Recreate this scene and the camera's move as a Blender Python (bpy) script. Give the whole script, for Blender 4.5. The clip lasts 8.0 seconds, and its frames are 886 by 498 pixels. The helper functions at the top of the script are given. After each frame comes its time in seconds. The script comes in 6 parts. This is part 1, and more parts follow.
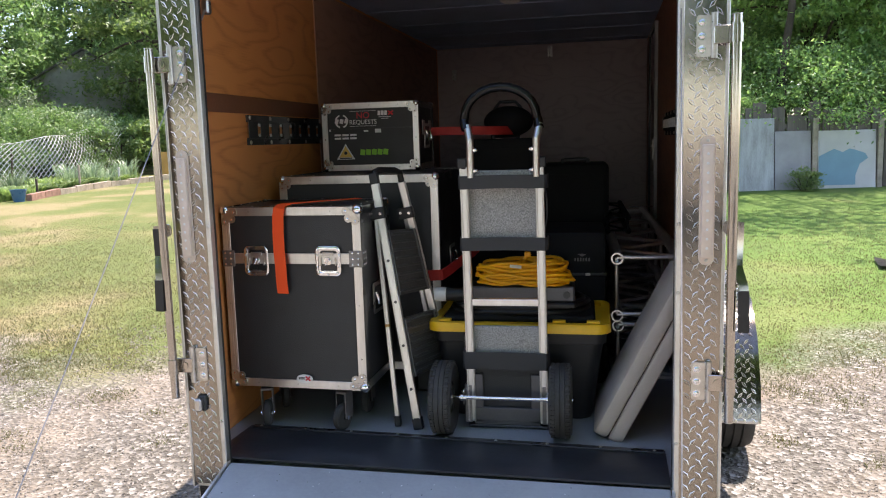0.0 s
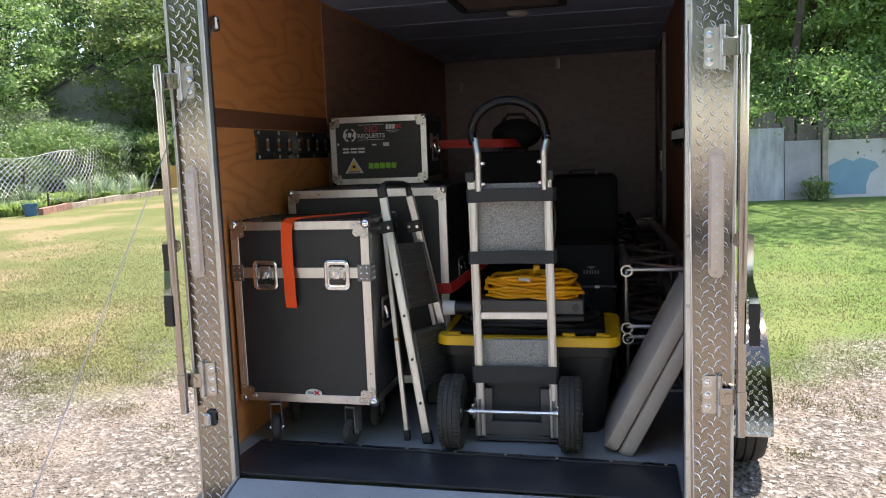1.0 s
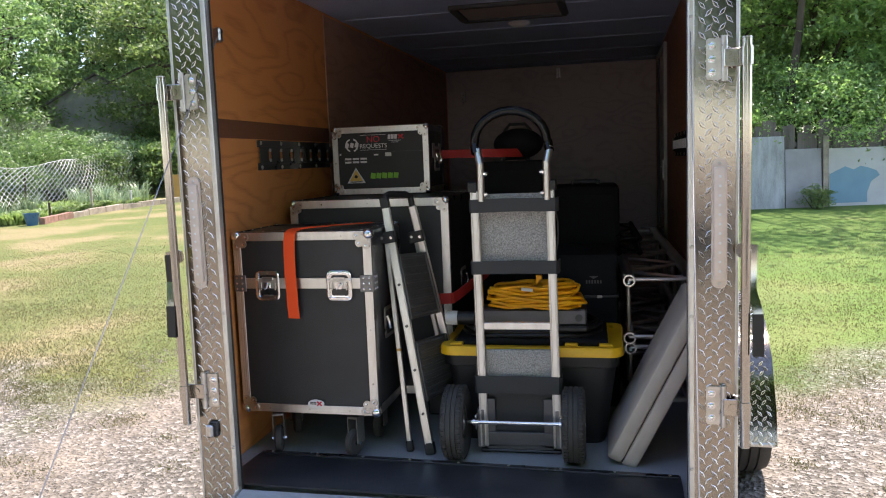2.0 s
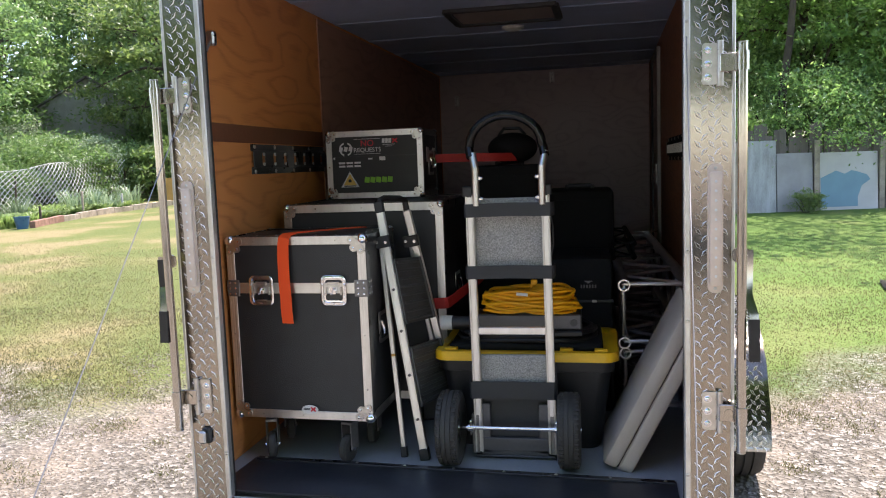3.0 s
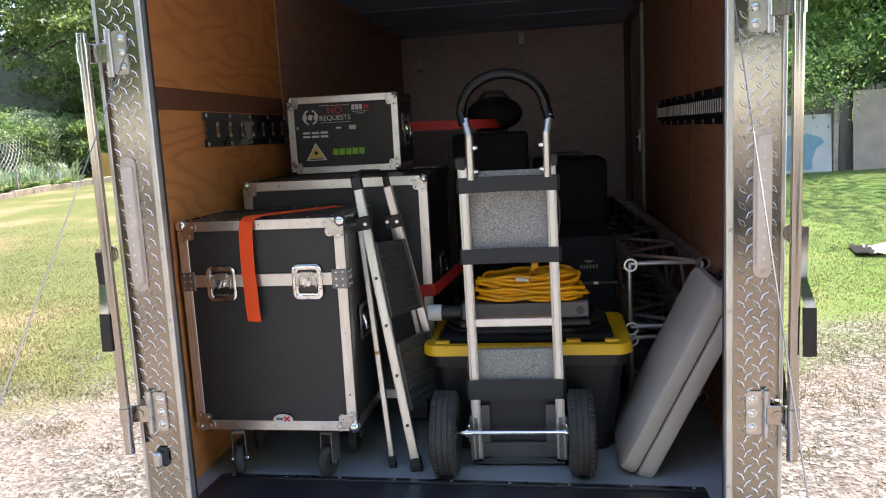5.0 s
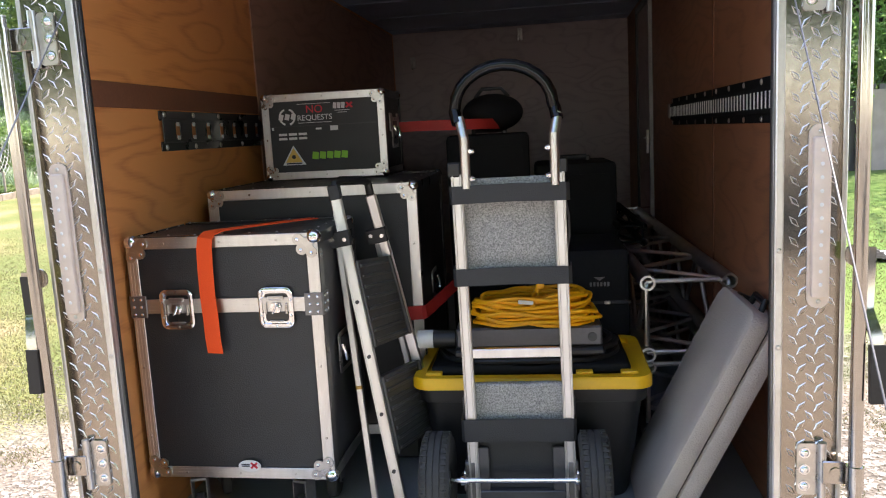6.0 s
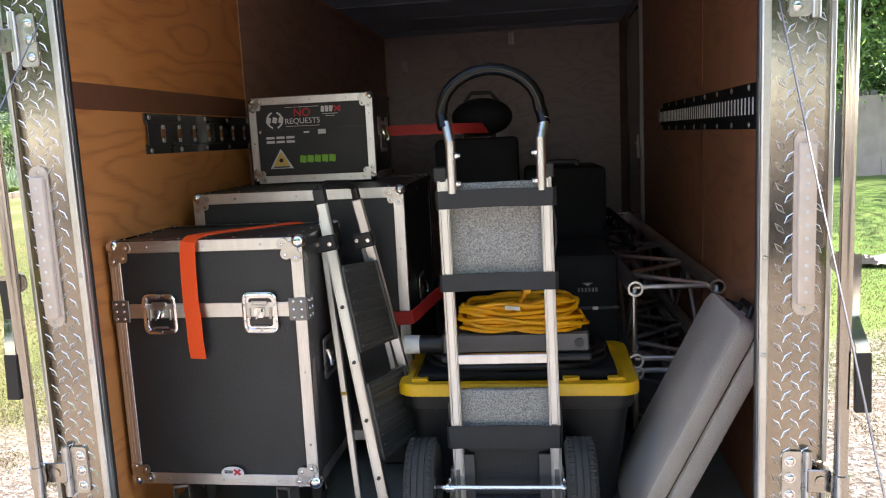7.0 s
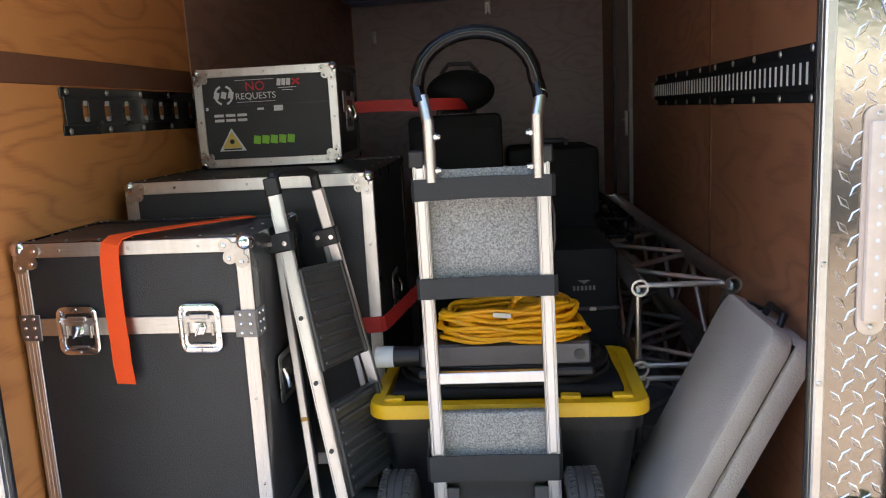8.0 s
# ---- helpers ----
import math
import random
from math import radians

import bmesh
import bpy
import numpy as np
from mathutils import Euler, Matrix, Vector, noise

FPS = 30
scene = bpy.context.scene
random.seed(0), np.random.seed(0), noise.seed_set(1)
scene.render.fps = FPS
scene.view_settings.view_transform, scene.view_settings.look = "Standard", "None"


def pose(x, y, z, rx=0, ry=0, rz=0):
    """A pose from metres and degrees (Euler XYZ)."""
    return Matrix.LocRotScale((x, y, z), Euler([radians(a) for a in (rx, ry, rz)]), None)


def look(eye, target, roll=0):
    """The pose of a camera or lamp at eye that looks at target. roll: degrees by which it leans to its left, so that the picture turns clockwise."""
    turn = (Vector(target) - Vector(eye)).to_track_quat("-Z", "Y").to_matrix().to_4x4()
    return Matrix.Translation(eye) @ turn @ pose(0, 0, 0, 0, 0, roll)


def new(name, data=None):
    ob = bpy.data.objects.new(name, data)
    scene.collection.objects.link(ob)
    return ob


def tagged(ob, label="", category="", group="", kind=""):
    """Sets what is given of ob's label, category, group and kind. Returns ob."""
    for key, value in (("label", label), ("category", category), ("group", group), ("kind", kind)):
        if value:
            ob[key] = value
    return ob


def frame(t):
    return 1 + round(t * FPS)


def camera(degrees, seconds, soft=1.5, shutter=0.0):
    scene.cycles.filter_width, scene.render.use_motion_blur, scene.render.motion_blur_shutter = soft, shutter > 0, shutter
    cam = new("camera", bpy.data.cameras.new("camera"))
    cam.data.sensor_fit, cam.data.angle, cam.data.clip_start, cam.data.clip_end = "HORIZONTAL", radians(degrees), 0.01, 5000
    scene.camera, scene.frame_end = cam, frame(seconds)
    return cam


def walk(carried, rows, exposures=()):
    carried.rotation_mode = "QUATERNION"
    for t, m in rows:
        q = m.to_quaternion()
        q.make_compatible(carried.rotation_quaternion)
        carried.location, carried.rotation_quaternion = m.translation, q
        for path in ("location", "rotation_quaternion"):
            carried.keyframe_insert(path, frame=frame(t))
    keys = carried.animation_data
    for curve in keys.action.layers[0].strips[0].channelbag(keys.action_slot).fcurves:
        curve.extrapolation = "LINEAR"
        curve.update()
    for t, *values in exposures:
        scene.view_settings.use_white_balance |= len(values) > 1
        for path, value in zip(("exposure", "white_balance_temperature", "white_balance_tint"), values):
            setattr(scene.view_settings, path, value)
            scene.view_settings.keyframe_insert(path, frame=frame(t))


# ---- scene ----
cam = camera(59.6, 8.0, 1.1)
PATH = [
    (0, (0.479, -2.405, 1.098), (0.123, -0.457, 0.821), -1.7),
    (0.5, (0.479, -2.404, 1.1), (0.11, -0.455, 0.839), -1.9),
    (1, (0.481, -2.4, 1.105), (0.102, -0.452, 0.858), -2.1),
    (1.5, (0.477, -2.4, 1.11), (0.095, -0.451, 0.875), -2.2),
    (3, (0.463, -2.389, 1.115), (0.102, -0.434, 0.898), -2.1),
    (3.5, (0.428, -2.344, 1.121), (0.095, -0.385, 0.887), -2.1),
    (4, (0.336, -2.259, 1.127), (0.042, -0.298, 0.87), -2.2),
    (4.5, (0.283, -2.167, 1.116), (0.025, -0.204, 0.832), -2.7),
    (4.7, (0.272, -2.122, 1.116), (0.03, -0.159, 0.82), -2.9),
    (5.8, (0.272, -1.738, 1.111), (0.037, 0.226, 0.81), -3.1),
    (6, (0.247, -1.686, 1.113), (0.018, 0.278, 0.817), -3.1),
    (6.5, (0.245, -1.656, 1.112), (0.018, 0.31, 0.828), -2.9),
    (7, (0.266, -1.668, 1.114), (0.054, 0.3, 0.826), -2.8),
    (7.5, (0.268, -1.627, 1.115), (0.091, 0.34, 0.798), -2.8),
    (8, (0.219, -1.322, 1.116), (0.077, 0.641, 0.766), -3.0),
]
EXPOSURES = [(0, 1.83, 6800, 19), (3, 1.85, 6700, 19), (4.5, 1.97, 6700, 20), (6, 2.36, 6900, 20), (7.5, 2.48, 6900, 20), (8, 2.75, 6850, 19)]
walk(cam, [(t, look(eye, target, roll)) for t, eye, target, roll in PATH], EXPOSURES)

# ---- world, sun ----
world = bpy.data.worlds.new("sky")
scene.world = world
world.use_nodes = True
wn = world.node_tree
sky = wn.nodes.new("ShaderNodeTexSky")
sky.sky_type = "NISHITA"
sky.sun_disc = False
SUN = Vector((0.42, 0.75, 2.0)).normalized()
sky.sun_elevation = math.asin(SUN.z)
sky.sun_rotation = math.atan2(SUN.x, SUN.y)
wn.links.new(sky.outputs[0], wn.nodes["Background"].inputs[0])
wn.nodes["Background"].inputs[1].default_value = 0.15
sun_data = bpy.data.lights.new("sun", "SUN")
sun_data.energy, sun_data.angle, sun_data.color = 3.65, radians(0.55), (1.0, 0.95, 0.87)
sun = new("sun", sun_data)
sun.matrix_world = look(SUN * 40, (0, 0, 0))


# ---- materials ----
def mat(name, color, rough=0.5, metal=0.0, var=0.18, scale=6.0, bump=0.15, bscale=90.0, color2=None, spec=0.5, island=0.0, stretch=(1, 1, 1), coat=0.0):
    m = bpy.data.materials.new(name)
    m.use_nodes = True
    nt = m.node_tree
    n, l = nt.nodes, nt.links
    b = n["Principled BSDF"]
    tc = n.new("ShaderNodeTexCoord")
    mp = n.new("ShaderNodeMapping")
    mp.inputs["Scale"].default_value = stretch
    l.new(tc.outputs["Object"], mp.inputs[0])
    big = n.new("ShaderNodeTexNoise")
    big.inputs["Scale"].default_value, big.inputs["Detail"].default_value = scale, 6
    fine = n.new("ShaderNodeTexNoise")
    fine.inputs["Scale"].default_value, fine.inputs["Detail"].default_value = bscale, 3
    for t in (big, fine):
        l.new(mp.outputs[0], t.inputs["Vector"])
    c2 = color2 or tuple(max(0.0, c * (1 - 2.2 * var)) for c in color)
    ramp = n.new("ShaderNodeValToRGB")
    ramp.color_ramp.elements[0].position, ramp.color_ramp.elements[1].position = 0.32, 0.68
    ramp.color_ramp.elements[0].color, ramp.color_ramp.elements[1].color = (*c2, 1), (*color, 1)
    add = n.new("ShaderNodeMath")
    add.operation = "MULTIPLY_ADD"
    l.new(fine.outputs[0], add.inputs[0])
    add.inputs[1].default_value = 0.35
    l.new(big.outputs[0], add.inputs[2])
    sub = n.new("ShaderNodeMath")
    sub.operation = "SUBTRACT"
    l.new(add.outputs[0], sub.inputs[0])
    sub.inputs[1].default_value = 0.175
    l.new(sub.outputs[0], ramp.inputs[0])
    out = ramp.outputs[0]
    if island:
        info, geo = n.new("ShaderNodeObjectInfo"), n.new("ShaderNodeNewGeometry")
        s = n.new("ShaderNodeMath")
        l.new(info.outputs["Random"], s.inputs[0])
        l.new(geo.outputs["Random Per Island"], s.inputs[1])
        hsv = n.new("ShaderNodeHueSaturation")
        mr = n.new("ShaderNodeMapRange")
        mr.inputs["From Max"].default_value = 2.0
        mr.inputs["To Min"].default_value, mr.inputs["To Max"].default_value = 1 - island, 1 + island
        l.new(s.outputs[0], mr.inputs[0])
        l.new(mr.outputs[0], hsv.inputs["Value"])
        l.new(out, hsv.inputs["Color"])
        out = hsv.outputs[0]
    l.new(out, b.inputs["Base Color"])
    b.inputs["Metallic"].default_value = metal
    b.inputs["Specular IOR Level"].default_value = spec
    b.inputs["Coat Weight"].default_value = coat
    rr = n.new("ShaderNodeMapRange")
    rr.inputs["To Min"].default_value, rr.inputs["To Max"].default_value = max(0.03, rough - 0.12), min(1, rough + 0.12)
    l.new(big.outputs[0], rr.inputs[0])
    l.new(rr.outputs[0], b.inputs["Roughness"])
    if bump:
        bp = n.new("ShaderNodeBump")
        bp.inputs["Strength"].default_value, bp.inputs["Distance"].default_value = bump, 0.004
        l.new(fine.outputs[0], bp.inputs["Height"])
        l.new(bp.outputs[0], b.inputs["Normal"])
    return m


def plywood(name, light, dark, seed):
    """Rotary-cut plywood: long cathedral grain lying along y."""
    m = bpy.data.materials.new(name)
    m.use_nodes = True
    n, l = m.node_tree.nodes, m.node_tree.links
    b = n["Principled BSDF"]
    tc = n.new("ShaderNodeTexCoord")
    mp = n.new("ShaderNodeMapping")
    mp.inputs["Scale"].default_value = (1.0, 0.55, 2.0)
    mp.inputs["Location"].default_value = (seed, seed * 1.7, seed * 0.6)
    l.new(tc.outputs["Object"], mp.inputs[0])
    warp = n.new("ShaderNodeTexNoise")
    warp.inputs["Scale"].default_value, warp.inputs["Detail"].default_value = 1.5, 2.5
    l.new(mp.outputs[0], warp.inputs["Vector"])
    rings = n.new("ShaderNodeMath")
    rings.operation = "MULTIPLY"
    rings.inputs[1].default_value = 15.0
    l.new(warp.outputs[0], rings.inputs[0])
    sine = n.new("ShaderNodeMath")
    sine.operation = "PINGPONG"
    sine.inputs[1].default_value = 0.5
    l.new(rings.outputs[0], sine.inputs[0])
    mp2 = n.new("ShaderNodeMapping")
    mp2.inputs["Scale"].default_value = (1.0, 5.0, 90.0)
    l.new(tc.outputs["Object"], mp2.inputs[0])
    fibre = n.new("ShaderNodeTexNoise")
    fibre.inputs["Scale"].default_value, fibre.inputs["Detail"].default_value = 2.0, 4
    l.new(mp2.outputs[0], fibre.inputs["Vector"])
    stain = n.new("ShaderNodeTexNoise")
    stain.inputs["Scale"].default_value = 1.3
    l.new(tc.outputs["Object"], stain.inputs["Vector"])
    f = n.new("ShaderNodeMath")
    f.operation = "MULTIPLY_ADD"
    l.new(fibre.outputs[0], f.inputs[0])
    f.inputs[1].default_value = 0.42
    l.new(sine.outputs[0], f.inputs[2])
    g = n.new("ShaderNodeMath")
    g.operation = "MULTIPLY_ADD"
    l.new(stain.outputs[0], g.inputs[0])
    g.inputs[1].default_value = 0.35
    l.new(f.outputs[0], g.inputs[2])
    ramp = n.new("ShaderNodeValToRGB")
    ramp.color_ramp.elements[0].position, ramp.color_ramp.elements[1].position = 0.24, 0.62
    ramp.color_ramp.elements[0].color, ramp.color_ramp.elements[1].color = (*dark, 1), (*light, 1)
    l.new(g.outputs[0], ramp.inputs[0])
    l.new(ramp.outputs[0], b.inputs["Base Color"])
    b.inputs["Roughness"].default_value = 0.5
    bp = n.new("ShaderNodeBump")
    bp.inputs["Strength"].default_value, bp.inputs["Distance"].default_value = 0.12, 0.002
    l.new(fibre.outputs[0], bp.inputs["Height"])
    l.new(bp.outputs[0], b.inputs["Normal"])
    return m


def leaf_mat(name, color, color2, through_light):
    m = bpy.data.materials.new(name)
    m.use_nodes = True
    n, l = m.node_tree.nodes, m.node_tree.links
    n.remove(n["Principled BSDF"])
    geo = n.new("ShaderNodeNewGeometry")
    info = n.new("ShaderNodeObjectInfo")
    mix = n.new("ShaderNodeMix")
    mix.data_type = "RGBA"
    l.new(geo.outputs["Random Per Island"], mix.inputs["Factor"])
    mix.inputs["A"].default_value, mix.inputs["B"].default_value = (*color, 1), (*color2, 1)
    hsv = n.new("ShaderNodeHueSaturation")
    mr = n.new("ShaderNodeMapRange")
    mr.inputs["To Min"].default_value, mr.inputs["To Max"].default_value = 0.75, 1.25
    l.new(info.outputs["Random"], mr.inputs[0])
    l.new(mr.outputs[0], hsv.inputs["Value"])
    l.new(mix.outputs["Result"], hsv.inputs["Color"])
    d, t, g = n.new("ShaderNodeBsdfDiffuse"), n.new("ShaderNodeBsdfTranslucent"), n.new("ShaderNodeBsdfGlossy")
    g.inputs["Roughness"].default_value = 0.45
    a, c = n.new("ShaderNodeMixShader"), n.new("ShaderNodeMixShader")
    a.inputs[0].default_value, c.inputs[0].default_value = through_light, 0.06
    l.new(hsv.outputs[0], d.inputs[0])
    l.new(hsv.outputs[0], t.inputs[0])
    l.new(d.outputs[0], a.inputs[1])
    l.new(t.outputs[0], a.inputs[2])
    l.new(a.outputs[0], c.inputs[1])
    l.new(g.outputs[0], c.inputs[2])
    l.new(c.outputs[0], n["Material Output"].inputs[0])
    return m


def ground_mat():
    """Gravel drive that breaks up into dry and green lawn."""
    m = bpy.data.materials.new("gravel_and_lawn")
    m.use_nodes = True
    n, l = m.node_tree.nodes, m.node_tree.links
    b = n["Principled BSDF"]
    tc = n.new("ShaderNodeTexCoord")
    xyz = n.new("ShaderNodeSeparateXYZ")
    l.new(tc.outputs["Object"], xyz.inputs[0])

    def noise_tex(scale, detail=4.0):
        t = n.new("ShaderNodeTexNoise")
        t.inputs["Scale"].default_value, t.inputs["Detail"].default_value = scale, detail
        l.new(tc.outputs["Object"], t.inputs["Vector"])
        return t.outputs[0]

    def ramp_of(fac, stops):
        r = n.new("ShaderNodeValToRGB")
        e = r.color_ramp.elements
        while len(e) < len(stops):
            e.new(0.5)
        for i, (p, c) in enumerate(stops):
            e[i].position, e[i].color = p, (*c, 1)
        l.new(fac, r.inputs[0])
        return r.outputs[0]

    def blend(fac, one, two):
        x = n.new("ShaderNodeMix")
        x.data_type = "RGBA"
        l.new(fac, x.inputs["Factor"])
        l.new(one, x.inputs["A"])
        l.new(two, x.inputs["B"])
        return x.outputs["Result"]

    vor = n.new("ShaderNodeTexVoronoi")
    vor.inputs["Scale"].default_value = 42
    l.new(tc.outputs["Object"], vor.inputs["Vector"])
    sep = n.new("ShaderNodeSeparateColor")
    l.new(vor.outputs["Color"], sep.inputs[0])
    stones = ramp_of(sep.outputs[0], [(0.0, (0.075, 0.068, 0.057)), (0.45, (0.13, 0.118, 0.1)), (0.8, (0.215, 0.198, 0.173)), (1.0, (0.35, 0.33, 0.3))])
    soil = ramp_of(noise_tex(3.0), [(0.35, (0.175, 0.143, 0.108)), (0.7, (0.27, 0.228, 0.18))])
    gravel = blend(ramp_of(noise_tex(1.1), [(0.42, (0, 0, 0)), (0.62, (0.75, 0.75, 0.75))]), stones, soil)
    lawn = ramp_of(noise_tex(0.55, 6.0), [(0.4, (0.08, 0.112, 0.03)), (0.5, (0.125, 0.135, 0.046)), (0.6, (0.24, 0.19, 0.108))])
    speck = ramp_of(noise_tex(60.0, 2.0), [(0.35, (0.09, 0.105, 0.032)), (0.62, (0.18, 0.175, 0.07))])
    half = n.new("ShaderNodeValue")
    half.outputs[0].default_value = 0.35
    lawn = blend(half.outputs[0], lawn, speck)
    lush = ramp_of(noise_tex(0.5, 6.0), [(0.36, (0.052, 0.118, 0.019)), (0.56, (0.088, 0.16, 0.03)), (0.74, (0.18, 0.19, 0.065))])
    side = n.new("ShaderNodeMapRange")
    side.inputs["From Min"].default_value, side.inputs["From Max"].default_value = -1.0, 3.0
    side.inputs["To Max"].default_value = 0.85
    l.new(xyz.outputs[0], side.inputs[0])
    lawn = blend(side.outputs[0], lawn, lush)
    edge = n.new("ShaderNodeMath")
    edge.operation = "MULTIPLY_ADD"
    l.new(noise_tex(0.9, 7.0), edge.inputs[0])
    edge.inputs[1].default_value = 4.2
    slant = n.new("ShaderNodeMath")
    slant.operation = "MULTIPLY_ADD"
    l.new(xyz.outputs[0], slant.inputs[0])
    slant.inputs[1].default_value = -0.12
    l.new(xyz.outputs[1], slant.inputs[2])
    l.new(slant.outputs[0], edge.inputs[2])
    mask = n.new("ShaderNodeMapRange")
    mask.inputs["From Min"].default_value, mask.inputs["From Max"].default_value = 4.55, 5.5
    l.new(edge.outputs[0], mask.inputs[0])
    l.new(blend(mask.outputs[0], gravel, lawn), b.inputs["Base Color"])
    b.inputs["Roughness"].default_value = 0.92
    b.inputs["Specular IOR Level"].default_value = 0.2
    bp = n.new("ShaderNodeBump")
    bp.inputs["Strength"].default_value, bp.inputs["Distance"].default_value = 0.8, 0.02
    l.new(vor.outputs["Distance"], bp.inputs["Height"])
    l.new(bp.outputs[0], b.inputs["Normal"])
    return m


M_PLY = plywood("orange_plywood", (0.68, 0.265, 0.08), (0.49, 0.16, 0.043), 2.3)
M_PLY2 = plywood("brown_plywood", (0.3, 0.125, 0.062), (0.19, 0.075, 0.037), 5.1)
M_DARKPLY = plywood("dark_plywood", (0.46, 0.37, 0.36), (0.36, 0.28, 0.27), 8.4)
M_PLY3 = plywood("falloff_brown_plywood", (0.4, 0.22, 0.15), (0.28, 0.145, 0.1), 3.7)
M_BATTEN = mat("red_brown_hardboard", (0.20, 0.075, 0.035), 0.55, var=0.12, scale=3)
# Pale blue: the haze over the dark ceiling is put into its colour.
M_CEIL = mat("hazed_ceiling_liner", (0.42, 0.5, 0.68), 0.5, var=0.1, scale=2, bump=0.05)
M_FLOOR = mat("grey_speckled_floor_paint", (0.33, 0.35, 0.37), 0.5, var=0.08, scale=4, bump=0.2)
M_FLAP = mat("black_rubber_flap", (0.03, 0.033, 0.04), 0.32, var=0.2, scale=5, bump=0.15, bscale=40)
M_PLATE = mat("aluminium_tread_plate", (0.38, 0.345, 0.3), 0.13, 1.0, var=0.1, scale=5, bump=0.04)
# Brighter metal for the bars' flanks: their glints are put into the colour.
M_BRIGHT = mat("tread_flank_glint", (0.9, 0.87, 0.82), 0.32, 1.0, var=0.04, bump=0.0)
M_ZINC = mat("lit_edge_zinc", (0.78, 0.77, 0.74), 0.5, 0.35, var=0.12, scale=40, bump=0.0)
M_ALU = mat("satin_aluminium", (0.74, 0.73, 0.71), 0.34, 1.0, var=0.08, scale=14, bump=0.06, stretch=(1, 1, 0.2))
M_ALU2 = mat("matt_aluminium_channel", (0.7, 0.69, 0.66), 0.42, 1.0, var=0.08, scale=10, bump=0.1)
M_CHROME = mat("chrome", (0.85, 0.85, 0.86), 0.12, 1.0, var=0.04, bump=0.0)
M_STEEL = mat("zinc_steel", (0.62, 0.60, 0.57), 0.3, 1.0, var=0.12, scale=20, bump=0.08)
M_STAIN = mat("stainless_pipe", (0.46, 0.43, 0.39), 0.15, 1.0, var=0.05, bump=0.0)
M_BLACKLAM = mat("black_laminate", (0.026, 0.027, 0.029), 0.42, var=0.12, scale=9, bump=0.35, bscale=260)
M_BLACK = mat("black_plastic", (0.014, 0.014, 0.015), 0.45, var=0.15, scale=20, bump=0.2)
M_GLOSS = mat("glossy_black_vinyl", (0.005, 0.005, 0.006), 0.15, var=0.1, bump=0.0, spec=0.3)
M_DARK = mat("charcoal_plastic", (0.045, 0.045, 0.048), 0.5, var=0.15, scale=20, bump=0.2)
M_STEP = mat("grey_ribbed_plastic", (0.07, 0.067, 0.065), 0.38, var=0.15, scale=18, bump=0.2)
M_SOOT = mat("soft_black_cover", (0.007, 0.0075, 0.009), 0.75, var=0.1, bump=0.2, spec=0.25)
M_BLACKMETAL = mat("black_painted_steel", (0.02, 0.021, 0.022), 0.3, 0.0, var=0.15, scale=12, bump=0.05, coat=0.3)
M_RUBBER = mat("tyre_rubber", (0.05, 0.048, 0.046), 0.75, var=0.2, scale=14, bump=0.3)
M_ORANGE = mat("orange_red_webbing", (1.0, 0.095, 0.012), 0.55, var=0.03, bump=0.3, bscale=300)
M_RED = mat("red_webbing", (0.55, 0.03, 0.025), 0.6, var=0.1, bump=0.3, bscale=300)
M_STRAP = mat("black_elastic_webbing", (0.03, 0.031, 0.034), 0.6, var=0.1, bump=0.3, bscale=250)
M_FELT = mat("grey_flecked_felt", (0.52, 0.5, 0.475), 0.95, scale=210, bump=0.7, bscale=420, spec=0.1, color2=(0.2, 0.195, 0.19))
M_YEL = mat("yellow_lid_plastic", (0.9, 0.50, 0.01), 0.4, var=0.06, scale=6, bump=0.1)
M_CORD = mat("yellow_cord_sheath", (1.0, 0.47, 0.006), 0.42, var=0.08, scale=10, bump=0.05)
M_GREYBOX = mat("grey_metal_housing", (0.115, 0.115, 0.122), 0.4, 0.6, var=0.1, bump=0.1)
M_TABLE = mat("warm_grey_moulded_plastic", (0.5, 0.43, 0.365), 0.55, var=0.07, scale=5, bump=0.5, bscale=200)
M_LENS = mat("milky_pink_light_lens", (0.72, 0.6, 0.51), 0.35, var=0.06, scale=25, bump=0.2, bscale=60)
M_WHITE = mat("white_print", (0.75, 0.75, 0.75), 0.5, var=0.03, bump=0.0)
M_REDPRINT = mat("red_print", (0.7, 0.03, 0.05), 0.5, var=0.03, bump=0.0)
M_GREEN = mat("lime_green_print", (0.25, 0.6, 0.05), 0.5, var=0.03, bump=0.0)
M_YELPRINT = mat("yellow_print", (0.8, 0.55, 0.12), 0.5, var=0.03, bump=0.0)
M_WHITEPL = mat("white_plastic", (0.72, 0.71, 0.69), 0.4, var=0.05, bump=0.05)
M_VENT = mat("tan_vent_cover", (0.34, 0.28, 0.24), 0.5, var=0.06, bump=0.05)
M_GROUND = ground_mat()
M_STONE = mat("pale_gravel_stone", (0.27, 0.247, 0.213), 0.9, var=0.2, scale=30, bump=0.3, island=0.38, color2=(0.135, 0.121, 0.102))
M_GRASS = leaf_mat("grass_blade", (0.1, 0.112, 0.03), (0.165, 0.152, 0.054), 0.5)
M_STRAW = leaf_mat("dry_grass_blade", (0.33, 0.27, 0.155), (0.22, 0.205, 0.09), 0.5)
M_LEAF = leaf_mat("tree_leaf", (0.085, 0.17, 0.05), (0.22, 0.35, 0.11), 0.6)
M_LEAF2 = leaf_mat("bright_leaf", (0.12, 0.22, 0.055), (0.3, 0.41, 0.12), 0.62)
M_LEAF5 = leaf_mat("sunlit_thin_leaf", (0.12, 0.25, 0.065), (0.32, 0.47, 0.14), 0.7)
